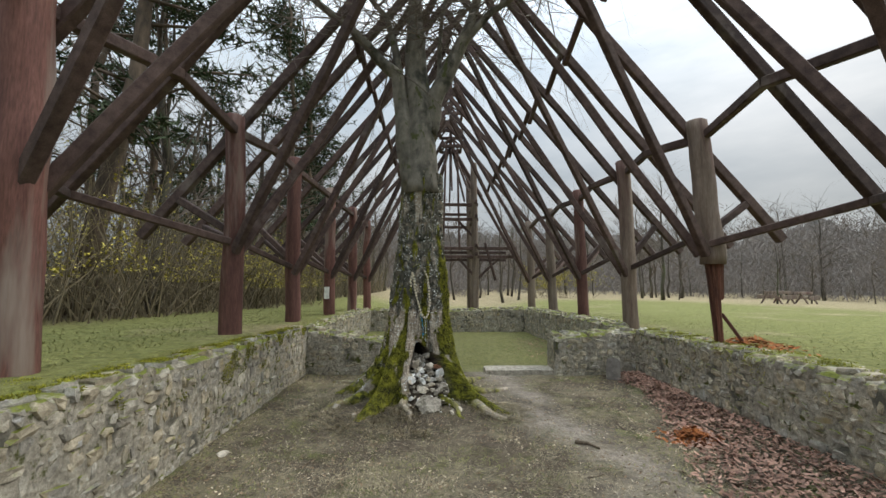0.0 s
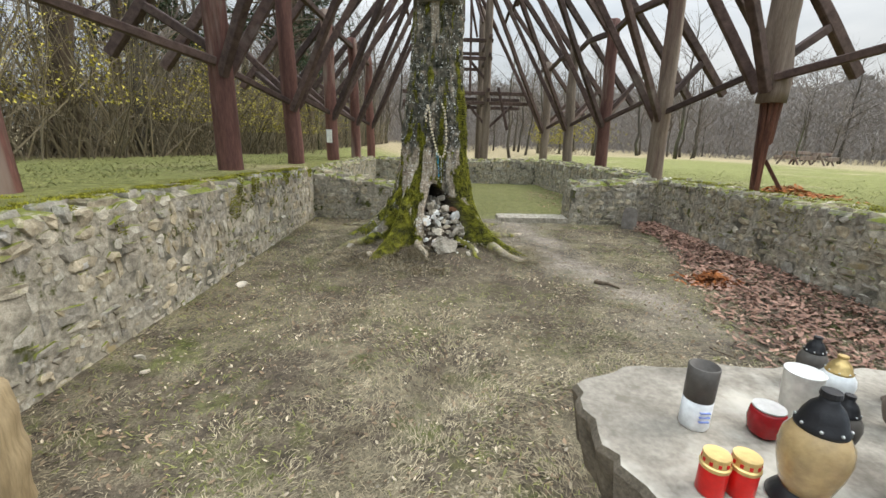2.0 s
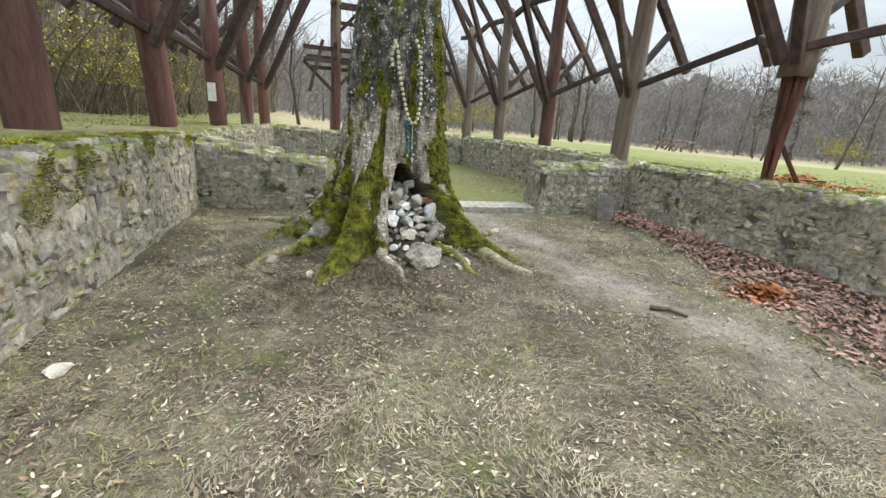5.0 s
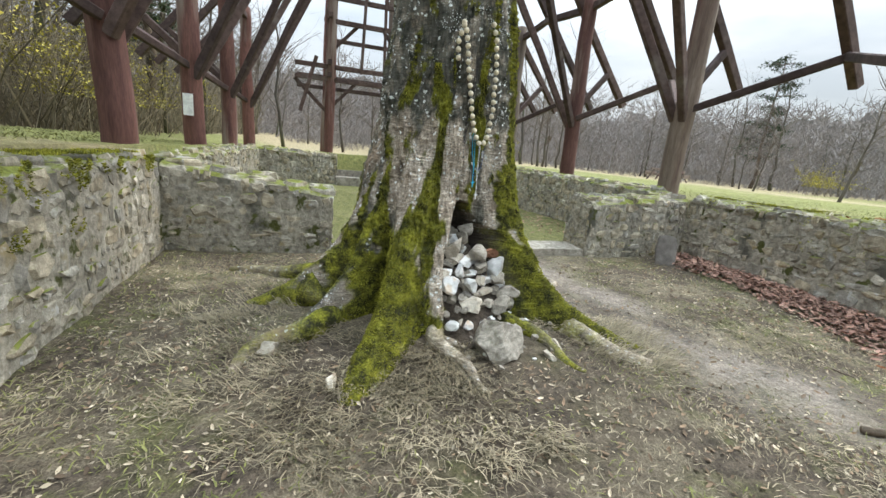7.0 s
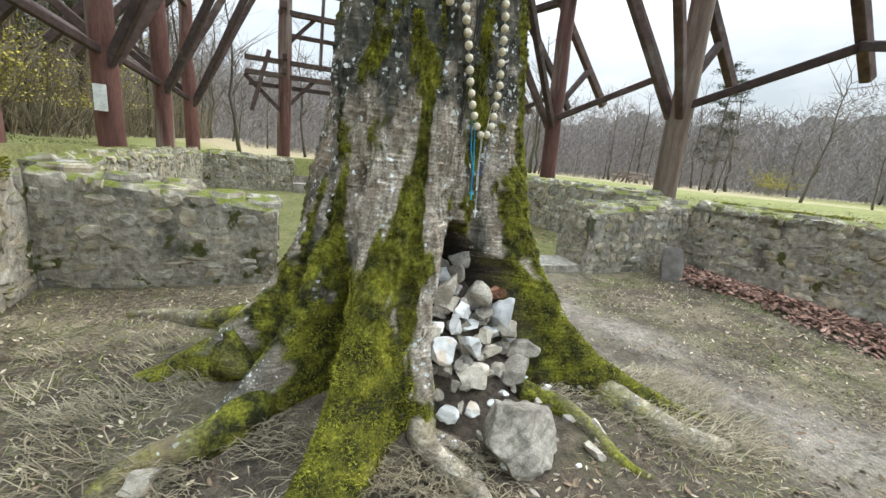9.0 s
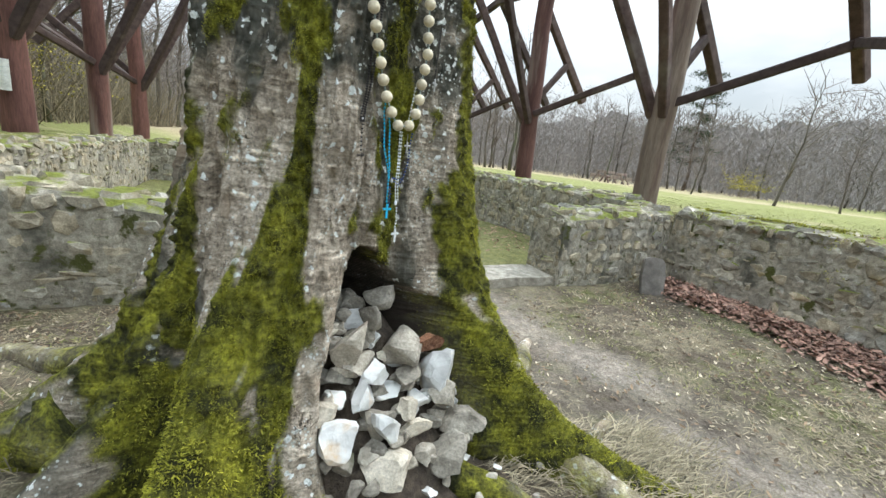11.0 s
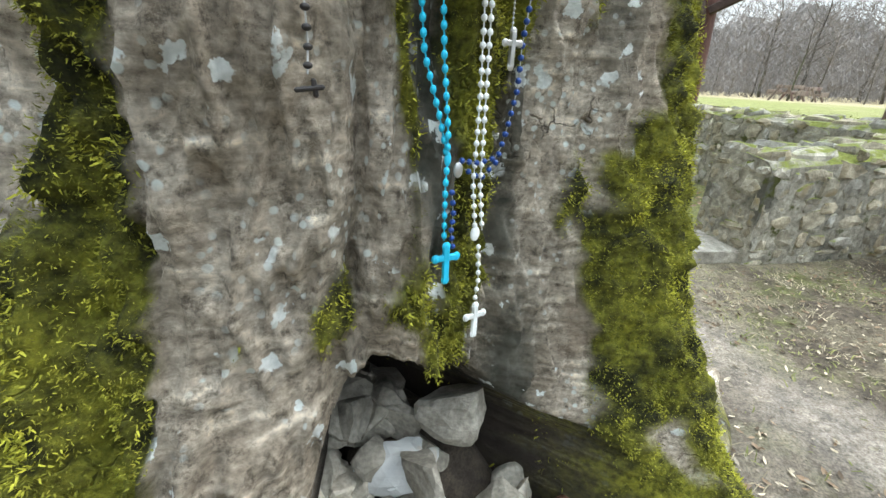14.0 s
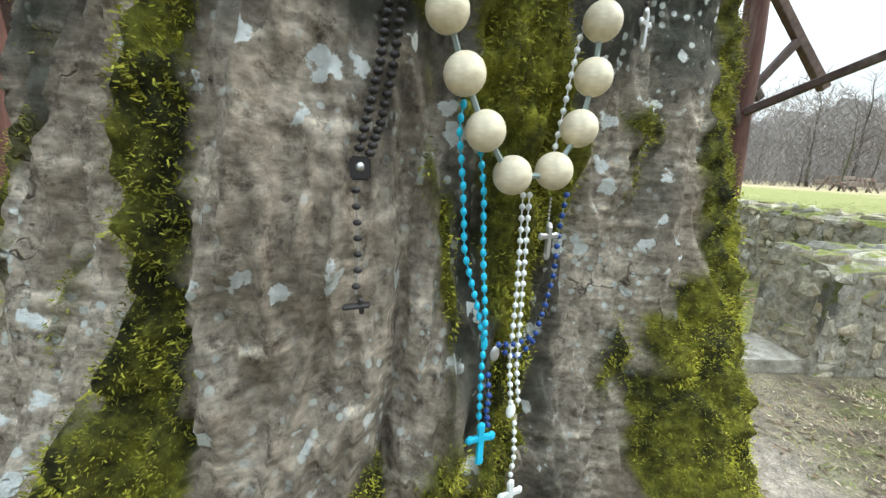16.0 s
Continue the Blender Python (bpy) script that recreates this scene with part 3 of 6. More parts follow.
def trunk_r(a, z):
    """Radius of the trunk at angle a (0 towards the walker, to the right positive)."""
    r = 0.295 + 0.12 * math.exp(-max(z, 0) / 1.5) - 0.024 * math.cos(2 * a) - 0.05 * smoothstep(1.7, 2.7, z)
    r += 0.022 * math.cos(3 * a + 0.6) + 0.016 * math.cos(5 * a - z * 0.7)
    zz = max(z, 0.0)
    low = math.exp(-zz / 0.5)
    for deg, amp, h, w in ROOTS:
        da = (a - radians(deg) + math.pi) % (2 * math.pi) - math.pi
        ww = w * (1 + 0.9 * min(zz, 1.0))
        r += amp * math.exp(-zz / h) * math.exp(-(da / ww) ** 2) + 0.055 * math.exp(-zz / 1.1) * math.exp(-(da / (ww * 1.3)) ** 2)
    x, y, d = math.sin(a), math.cos(a), math.degrees(a)
    r += (0.030 + 0.05 * low) * nz(x * 3, y * 3, z * 1.6) + (0.018 + 0.035 * low) * nz(x * 7, y * 7, z * 3.5 + 9) + 0.010 * nz(x * 17, y * 17, z * 9 + 4)
    fine = 1 - abs(nz(x * 22, y * 22, z * 13 + 2))
    r += 0.014 * (fine ** 3 - 0.4)
    crag = 1 - abs(nz(x * 10 + 3, y * 10, z * 7 + 5))
    r += 0.015 * (crag ** 2 - 0.5)
    if -0.9 < a < 1.2 and 0.6 < z < 1.8:
        r += 0.0035 * nz(x * 45, y * 45, z * 60)
        r += 0.006 * ((1 - abs(nz(x * 5, y * 5, z * 42 + 3 * nz(x * 9, y * 9, z * 4)))) ** 4 - 0.25) * smoothstep(22, 4, abs(d + 3))
        r += 0.030 * math.exp(-((d + 3) / 9) ** 2 - ((z - 1.15) / 0.10) ** 2)          # smooth scar bulge
        r -= 0.030 * math.exp(-((d - 7.5 - 14 * (z - 1.1)) / 1.6) ** 2) * smoothstep(0.86, 0.95, z) * (1 - smoothstep(1.16, 1.26, z))
        r -= 0.020 * math.exp(-((d + 14 - 10 * (z - 1.1)) / 3.0) ** 2)
        r -= 0.022 * math.exp(-((d - 12.5) / 2.5) ** 2) * smoothstep(1.0, 1.1, z)
        r -= 0.025 * math.exp(-((d - 37 - 9 * (z - 1.0)) / 1.8) ** 2)
        r -= 0.07 * math.exp(-((d + 51) / 4.5) ** 2 - ((z - 0.99) / 0.05) ** 2)          # knot hole
    return r


def moss_at(a, z):
    """How mossy the bark is."""
    x, y = math.sin(a), math.cos(a)
    a += 0.16 * nz(x * 4, y * 4, z * 3.5 + 40) + 0.05 * nz(x * 9, y * 9, z * 11 + 4)
    n = 0.95 * nz(x * 3.6, y * 3.6, z * 2.6 + 11) + 0.85 * nz(x * 8, y * 8, z * 6 + 1) + 0.4 * nz(x * 25, y * 25, z * 20)
    m = -0.30 + 1.0 * math.exp(-max(z, 0) / 0.46)
    for deg, w, z0, z1, s in ((69, 9, 0.1, 2.4, 0.95), (80, 16, 0.1, 2.2, 0.8), (-17, 6, 0.85, 1.9, 0.85), (-26, 14, 0.15, 0.80, 0.75), (26, 8, 0.86, 1.25, 0.95), (52, 10, 0.1, 0.75, 0.7), (-50, 12, 0.3, 0.75, 0.6), (-60, 8, 0.7, 0.95, 0.5),
                              (11, 3.2, 0.96, 1.4, 0.8), (3, 8, 1.23, 1.34, 0.6), (20, 7, 1.18, 2.1, 0.7), (-75, 14, 0.2, 1.0, 0.6), (-28, 5, 1.0, 1.3, 0.5)):
        da = math.degrees((a - radians(deg) + math.pi) % (2 * math.pi) - math.pi)
        m += s * math.exp(-(da / w) ** 2) * smoothstep(z0 - 0.15, z0 + 0.1, z) * (1 - smoothstep(z1 - 0.2, z1 + 0.2, z))
    d = math.degrees(a)
    m -= 0.9 * math.exp(-((d + 2) / 9) ** 4 - ((z - 1.1) / 0.14) ** 4)
    m -= 0.9 * math.exp(-((d + 1) / 12) ** 4 - ((z - 0.83) / 0.07) ** 4)
    m -= 0.7 * math.exp(-((d - 42) / 6) ** 2 - ((z - 1.05) / 0.2) ** 2)
    return smoothstep(0.02, 0.30, m + n)


def trunk_point(a, z, out=0.0):
    r = trunk_r(a, z) + out
    return Vector((TREE[0] + r * math.sin(a), TREE[1] - r * math.cos(a), z))


def bark_material():
    """Grey cracked bark with fine wrinkles, white lichen dots, dark mottling and moss."""
    m = bpy.data.materials.new("old_bark")
    m.use_nodes = True
    n, k = m.node_tree.nodes, m.node_tree.links
    b = n["Principled BSDF"]
    b.inputs["Roughness"].default_value, b.inputs["Specular IOR Level"].default_value = 0.92, 0.25
    geo = n.new("ShaderNodeNewGeometry")

    def node(kind, **sets):
        t = n.new(kind)
        for key, val in sets.items():
            t.inputs[key].default_value = val
        return t

    def grain(s, d=8, r=0.6, stretch=None):
        t = node("ShaderNodeTexNoise", Scale=s, Detail=d, Roughness=r)
        if stretch:
            mp = n.new("ShaderNodeMapping")
            mp.inputs["Scale"].default_value = stretch
            k.new(geo.outputs["Position"], mp.inputs[0])
            k.new(mp.outputs[0], t.inputs["Vector"])
        else:
            k.new(geo.outputs["Position"], t.inputs["Vector"])
        return t

    def ramp(v, lo, hi, c0=(0, 0, 0), c1=(1, 1, 1)):
        t = n.new("ShaderNodeValToRGB")
        t.color_ramp.elements[0].position, t.color_ramp.elements[0].color = lo, (*c0, 1)
        t.color_ramp.elements[1].position, t.color_ramp.elements[1].color = hi, (*c1, 1)
        k.new(v, t.inputs[0])
        return t.outputs[0]

    def mix(f, a, c, how="MIX"):
        t = n.new("ShaderNodeMix")
        t.data_type, t.blend_type = "RGBA", how
        for sock, v in ((t.inputs[0], f), (t.inputs[6], a), (t.inputs[7], c)):
            if isinstance(v, (int, float)):
                sock.default_value = v
            elif isinstance(v, tuple):
                sock.default_value = (*v, 1)
            else:
                k.new(v, sock)
        return t.outputs[2]

    def bent(amount, s):
        """Position pushed about by noise."""
        t, mul, add = grain(s, 4), n.new("ShaderNodeVectorMath"), n.new("ShaderNodeVectorMath")
        mul.operation, mul.inputs[1].default_value = "MULTIPLY", (amount, amount, amount)
        add.operation = "ADD"
        k.new(t.outputs["Color"], mul.inputs[0])
        k.new(geo.outputs["Position"], add.inputs[0])
        k.new(mul.outputs[0], add.inputs[1])
        return add.outputs[0]

    def cells(s, how, vec):
        t = node("ShaderNodeTexVoronoi", Scale=s)
        t.feature = how
        k.new(vec, t.inputs["Vector"])
        return t
    wide = grain(7).outputs["Fac"]
    wrinkle = grain(34, 6, 0.65, (1, 1, 3.4)).outputs["Fac"]
    pores = grain(130, 4).outputs["Fac"]
    chip = grain(62, 10, 0.8).outputs["Fac"]
    ridge_t = grain(11, 6, 0.6, (1, 1, 5.5))
    ridge_t.noise_type, ridge_t.normalize = "RIDGED_MULTIFRACTAL", True
    ridge = ridge_t.outputs["Fac"]
    col = ramp(wide, 0.3, 0.7, (0.33, 0.27, 0.205), (0.80, 0.715, 0.60))
    col = mix(0.8, col, ramp(wrinkle, 0.34, 0.60, (0.55, 0.53, 0.50), (1.25, 1.25, 1.23)), "MULTIPLY")
    col = mix(0.75, col, ramp(chip, 0.37, 0.49, (0.16, 0.14, 0.12), (1.12, 1.11, 1.1)), "MULTIPLY")
    col = mix(0.55, col, ramp(ridge, 0.10, 0.30, (0.4, 0.37, 0.34), (1.1, 1.1, 1.08)), "MULTIPLY")
    col = mix(0.6, col, ramp(pores, 0.35, 0.65, (0.5, 0.5, 0.5), (1.4, 1.4, 1.4)), "MULTIPLY")
    col = mix(ramp(grain(3.1, 5).outputs["Fac"], 0.56, 0.66), col, (0.36, 0.27, 0.19))
    crack = cells(13, "DISTANCE_TO_EDGE", bent(0.2, 8)).outputs["Distance"]
    crack_m = mix(1.0, ramp(crack, 0.004, 0.022, (1, 1, 1), (0, 0, 0)), ramp(grain(5, 3).outputs["Fac"], 0.60, 0.68), "MULTIPLY")
    col = mix(crack_m, col, (0.06, 0.048, 0.036))
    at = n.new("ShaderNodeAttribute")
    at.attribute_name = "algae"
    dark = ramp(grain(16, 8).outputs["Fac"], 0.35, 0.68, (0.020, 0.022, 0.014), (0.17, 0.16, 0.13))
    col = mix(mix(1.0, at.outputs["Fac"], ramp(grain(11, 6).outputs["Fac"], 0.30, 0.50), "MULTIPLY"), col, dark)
    dots = cells(27, "F1", bent(0.035, 55)).outputs["Distance"]
    dot_m = mix(1.0, ramp(dots, 0.22, 0.26, (1, 1, 1), (0, 0, 0)), ramp(grain(9, 3).outputs["Fac"], 0.47, 0.50), "MULTIPLY")
    col = mix(dot_m, col, ramp(pores, 0.3, 0.7, (0.68, 0.71, 0.67), (0.92, 0.93, 0.90)))
    dust = cells(75, "F1", bent(0.004, 60)).outputs["Distance"]
    dust_m = mix(1.0, ramp(dust, 0.22, 0.3, (1, 1, 1), (0, 0, 0)), ramp(grain(7, 4).outputs["Fac"], 0.52, 0.6), "MULTIPLY")
    col = mix(dust_m, col, (0.66, 0.68, 0.63))
    mo = n.new("ShaderNodeAttribute")
    mo.attribute_name = "moss"
    green = mix(ramp(grain(10, 7, 0.7).outputs["Fac"], 0.42, 0.70), (0.026, 0.027, 0.009), (0.28, 0.275, 0.033))
    green = mix(0.8, green, ramp(grain(90, 5).outputs["Fac"], 0.32, 0.68, (0.25, 0.25, 0.2), (1.9, 1.9, 1.5)), "MULTIPLY")
    col = mix(mo.outputs["Fac"], col, green)
    # Shade of the hollow put into its colour: near-black brown where hole_mask is high.
    hollow_shade = n.new("ShaderNodeAttribute")
    hollow_shade.attribute_name = "rot"
    col = mix(hollow_shade.outputs["Fac"], col, ramp(wide, 0.3, 0.7, (0.014, 0.011, 0.009), (0.05, 0.038, 0.029)))
    k.new(col, b.inputs["Base Color"])
    h = n.new("ShaderNodeMath")
    h.operation = "SUBTRACT"
    k.new(mix(0.4, mix(0.5, mix(0.4, wrinkle, pores), chip), ridge), h.inputs[0])
    k.new(crack_m, h.inputs[1])
    bp = node("ShaderNodeBump", Strength=1.0, Distance=0.024)
    k.new(h.outputs[0], bp.inputs["Height"])
    k.new(bp.outputs[0], b.inputs["Normal"])
    return m


M_BARK = bark_material()
M_BARK_UP = material("grey_beech_bark", (0.09, 0.083, 0.068), (0.245, 0.223, 0.185), 9, 0.92, 0.6, stretch=(1, 1, 0.7), spots=(0.05, 0.05, 0.04), spot_scale=3, spot_at=0.6, cover=(0.075, 0.085, 0.03), cover_at=0.62)
M_MOSS = material("cushion_moss", (0.05, 0.057, 0.010), (0.46, 0.46, 0.052), 11, 0.95, 0, island=0.55)


def build_tree():
    tree = thing("old_beech_tree", "old leafless tree with mossy flared roots and a hollow", "tree", (*TREE, 0))
    base = Vector((*TREE, 0))
    angles = [radians(v) for v in list(np.arange(-62, 78, 0.4)) + list(np.arange(78, 298, 1.3))]
    zs = list(np.arange(-0.12, 0.5, 0.010)) + list(np.arange(0.5, 1.6, 0.0065)) + list(np.arange(1.6, 3.3, 0.03)) + [3.3]
    verts, moss, algae, rot = [], [], [], []
    for z in zs:
        lean = Vector((0.10, 0.0, 0)) * smoothstep(0.6, 3.0, z) * 0.6
        for a in angles:
            h = hole_mask(a, z) if z < 0.98 and -0.3 < a < 1.4 else 0.0
            r = trunk_r(a, z)
            mo = moss_at(a, z)
            r += 0.018 * mo * (0.5 + nz(a * 30, z * 40, 1))
            r = r * (1 - h) + (-0.10 + 0.03 * nz(a * 20, z * 20, 0)) * h
            verts.append((r * math.sin(a) + lean.x, -r * math.cos(a), z))
            moss.append(mo * (1 - h))
            sx, sy = math.sin(a), math.cos(a)
            # rot holds the painted shade of the hollow, full just inside its rim
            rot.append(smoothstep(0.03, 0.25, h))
            # dark mottling by noise; more round 23 degrees and from 1.24 to 2 m
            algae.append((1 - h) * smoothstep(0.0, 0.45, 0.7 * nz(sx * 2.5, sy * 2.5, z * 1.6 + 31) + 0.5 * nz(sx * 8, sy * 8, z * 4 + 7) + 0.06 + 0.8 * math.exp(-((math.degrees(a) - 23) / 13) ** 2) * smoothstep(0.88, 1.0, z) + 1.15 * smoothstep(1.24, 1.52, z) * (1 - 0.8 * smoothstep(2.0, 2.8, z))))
    w = len(angles)
    faces = [(j * w + i, j * w + (i + 1) % w, (j + 1) * w + (i + 1) % w, (j + 1) * w + i) for j in range(len(zs) - 1) for i in range(w)]
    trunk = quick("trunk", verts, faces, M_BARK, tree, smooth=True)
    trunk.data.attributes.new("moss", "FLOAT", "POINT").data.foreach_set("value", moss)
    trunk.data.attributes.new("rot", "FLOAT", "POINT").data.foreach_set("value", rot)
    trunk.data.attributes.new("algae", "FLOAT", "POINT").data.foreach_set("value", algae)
    trunk["label"] = "lichen-spotted bark with moss and an arched hollow"

    rnd = random.Random(4)
    v, f = [], []
    co, no = np.empty(len(verts) * 3), np.empty(len(verts) * 3)
    trunk.data.vertices.foreach_get("co", co)
    trunk.data.vertices.foreach_get("normal", no)
    co, no = co.reshape(-1, 3), no.reshape(-1, 3)
    ra, rz = np.repeat(zs, len(angles)), np.tile(angles, len(zs))
    front = (rz > radians(-115)) & (rz < radians(112)) & (ra < 2.0) & (ra > -0.02)
    span = np.hypot(co[:, 0], co[:, 1]) * np.where(rz < radians(78), 1.0, 3.2) * np.gradient(np.array(zs)).repeat(len(angles))
    weight = np.where(front, np.array(moss) ** 1.5 * span * np.where((ra > 0.55) & (ra < 1.5), 2.2, 1.0), 0.0)
    pick = np.random.default_rng(4).choice(len(verts), 300000, p=weight / weight.sum())
    for k in pick:
        p, nrm = Vector(co[k]), Vector(no[k])
        close = ra[k] > 0.55 and ra[k] < 1.5
        p += Vector((rnd.uniform(-1, 1), rnd.uniform(-1, 1), rnd.uniform(-1, 1))) * 0.005
        clump = 0.6 + 0.6 * max(0.0, nz(*(p * 26)) + 0.4)
        L = rnd.uniform(0.0025, 0.006) * clump if close else rnd.uniform(0.005, 0.013) * clump
        d = (nrm * 0.8 + Vector((rnd.uniform(-1, 1), rnd.uniform(-1, 1), rnd.uniform(-0.9, 0.7))) * 0.75).normalized() * L
        s = d.cross(Vector((rnd.uniform(-1, 1), rnd.uniform(-1, 1), rnd.uniform(-1, 1)))).normalized() * L * 0.13
        i = len(v)
        v += [tuple(p - s), tuple(p + s), tuple(p + d * 0.6 + s * 1.2), tuple(p + d)]
        f.append((i, i + 1, i + 2, i + 3))
    m = quick("moss", v, f, M_MOSS, tree)
    m["label"] = "bright green cushion moss"
    m["kind"] = "stuff"

    # surface roots that run out over the ground
    for k, (deg, r0, r1, w, bend) in enumerate(((-64, 0.75, 1.35, 0.09, 4), (-95, 0.7, 1.02, 0.15, 2), (-31, 0.8, 1.16, 0.10, 0), (-14, 0.5, 0.8, 0.05, 20), (-8, 0.62, 1.12, 0.055, 12),
                                            (38, 0.6, 1.2, 0.065, -4), (58, 0.6, 1.5, 0.125, -9), (66, 0.7, 1.3, 0.08, 6), (95, 0.6, 1.5, 0.1, 12), (130, 0.6, 1.7, 0.12, 8), (175, 0.6, 1.6, 0.12, 8), (-130, 0.6, 1.7, 0.12, 8))):
        pts, rad = [], []
        for i in range(10):
            t = i / 9
            a = radians(deg + bend * t * t + 3 * math.sin(t * 7 + k))
            r = r0 + (r1 - r0) * t
            x, y = r * math.sin(a), -r * math.cos(a)
            wid = w * (1 - 0.72 * t)
            pts.append(Vector((x, y, inside(x + TREE[0], y + TREE[1]) + wid * (0.55 - 0.85 * t))))
            rad.append(wid)
        rv, rf = [], []
        tube(rv, rf, pts, rad, 12, 0.07, rnd)
        root = quick("root", rv, rf, M_BARK, tree, smooth=True)
        root.data.attributes.new("algae", "FLOAT", "POINT")
        root.data.attributes.new("rot", "FLOAT", "POINT")
        root.data.attributes.new("moss", "FLOAT", "POINT").data.foreach_set("value", [max(0.0, min(1.0, 1.35 - 1.0 * (j // 12) / 9 + 0.9 * nz(*p, 4))) * (0.2 if -20 < deg < 0 else 1) for j, p in enumerate(rv)])

    # limbs above
    def limb(pts, r0, r1, name="limb", sides=12):
        bv, bf = [], []
        P = [Vector(p) - base for p in pts]
        fine = []
        for a, b in zip(P, P[1:]):
            fine += [a + (b - a) * s / 4 for s in range(4)]
        fine.append(P[-1])
        n = len(fine)
        fine = [p + Vector((nz(*p, 2), nz(*(p + Vector((7, 0, 0))), 2), 0)) * 0.05 * (i > 0) for i, p in enumerate(fine)]
        tube(bv, bf, fine, [r0 + (r1 - r0) * i / (n - 1) for i in range(n)], sides, 0.03, rnd)
        ob = quick(name, bv, bf, M_BARK_UP, tree, smooth=True)
        return fine
    x, y = TREE
    limbs = [limb([(x + 0.055, y, 3.0), (x + 0.06, y, 3.5), (x + 0.04, y, 4.2), (x - 0.02, y + 0.02, 4.75), (x - 0.04, y + 0.05, 5.5), (x - 0.08, y + 0.1, 6.2), (x - 0.1, y + 0.3, 9.5)], 0.30, 0.07, "stem"),
             limb([(x - 0.06, y - 0.10, 3.1), (x - 0.17, y - 0.12, 3.6), (x - 0.25, y - 0.1, 4.3), (x - 0.33, y - 0.1, 4.8), (x - 0.55, y - 0.12, 5.02), (x - 0.87, y - 0.15, 5.37), (x - 1.5, y - 0.3, 5.82), (x - 2.7, y - 0.5, 6.7)], 0.15, 0.03),
             limb([(x - 0.28, y - 0.1, 4.6), (x - 0.36, y - 0.05, 5.3), (x - 0.45, y, 5.75), (x - 0.8, y, 6.15), (x - 1.3, y + 0.1, 7.5)], 0.07, 0.02),
             limb([(x + 0.16, y - 0.02, 3.9), (x + 0.3, y - 0.02, 4.5), (x + 0.55, y - 0.04, 5.08), (x + 0.8, y - 0.06, 5.63), (x + 0.93, y, 6.1), (x + 1.2, y, 8.5)], 0.16, 0.04),
             limb([(x + 0.66, y - 0.05, 5.3), (x + 1.12, y - 0.1, 5.85), (x + 1.6, y - 0.2, 6.1), (x + 2.9, y - 0.4, 6.8)], 0.07, 0.02),
             limb([(x + 0.33, y, 4.65), (x + 0.33, y + 0.04, 5.2), (x + 0.42, y + 0.1, 6.1), (x + 0.5, y + 0.2, 7.5)], 0.045, 0.02)]
    cv, cf = [], []
    for path in limbs:
        for i in range(4, len(path), 1):
            for _ in range(3):
                p = path[i].copy()
                if p.z < 5.1:
                    continue
                d = Vector((rnd.uniform(-1, 1), rnd.uniform(-1.0, 0.6), rnd.uniform(-0.25, 0.8))).normalized()
                L = rnd.uniform(0.8, 2.4)
                twig_spray(cv, cf, p, d, L, 0.012, rnd, 3)
    crown = quick("crown", cv, cf, M_TWIG, tree)
    crown["label"] = "fine bare twigs with drooping ends"
    return tree


def twig_spray(v, f, p, d, length, r, rnd, depth, sides=4, sag=0.12, n=5):
    """A wandering twig that forks into finer ones."""
    pts, rad = [p.copy()], [r]
    q = p.copy()
    d = d.copy()
    for i in range(n):
        d = (d + Vector((rnd.uniform(-1, 1), rnd.uniform(-1, 1), rnd.uniform(-1, 0.9))) * 0.24 - Vector((0, 0, sag * 0.3))).normalized()
        q = q + d * (length / n)
        pts.append(q.copy())
        rad.append(r * (1 - 0.7 * (i + 1) / n))
    tube(v, f, pts, rad, sides if depth > 1 else 3)
    if depth > 0:
        for i in range(1, n + 1):
            if rnd.random() < 0.8:
                e = (d * 0.5 + Vector((rnd.uniform(-1, 1), rnd.uniform(-1, 1), rnd.uniform(-0.8, 0.9)))).normalized()
                twig_spray(v, f, pts[i], e, length * rnd.uniform(0.35, 0.62), rad[i] * 0.62, rnd, depth - 1, sides, sag, n)


build_tree()


# ---- stones in the hollow ----
M_LIME = material("pale_limestone", (0.28, 0.25, 0.20), (0.64, 0.59, 0.50), 16, 0.9, 0.6, vary=0.4, spots=(0.30, 0.19, 0.11), spot_scale=9, spot_at=0.68, fine=0.3, bump_dist=0.012)
M_QUARTZ = material("white_quartz", (0.50, 0.50, 0.48), (0.80, 0.80, 0.77), 12, 0.7, 0.4, vary=0.12, spots=(0.55, 0.42, 0.28), spot_scale=8, spot_at=0.64)
M_ROCK = material("grey_rock", (0.16, 0.143, 0.115), (0.47, 0.43, 0.36), 13, 0.92, 0.8, vary=0.2, spots=(0.10, 0.10, 0.05), spot_scale=5, spot_at=0.66, fine=0.35)
M_CRUMB = material("red_brown_bark_lump", (0.12, 0.05, 0.028), (0.36, 0.18, 0.10), 60, 0.95, 1.0, fine=0.4)


def boulder(rnd, cuts=10, detail=2, lo=0.36, hi=0.68):
    """A broken stone: a ball cut flat by random planes, slightly rough."""
    bm = bmesh.new()
    bmesh.ops.create_icosphere(bm, subdivisions=detail + 1, radius=1)
    planes = [(Vector((rnd.gauss(0, 1), rnd.gauss(0, 1), rnd.gauss(0, 1))).normalized(), rnd.uniform(lo, hi)) for _ in range(cuts)]
    o = rnd.uniform(0, 50)
    for v in bm.verts:
        for n, d in planes:
            e = v.co.dot(n) - d
            if e > 0:
                v.co -= n * e
        v.co *= 1 + 0.12 * nz(v.co.x + o, v.co.y, v.co.z, 2.5) + 0.07 * nz(v.co.x + o, v.co.y, v.co.z, 6)
    return bm


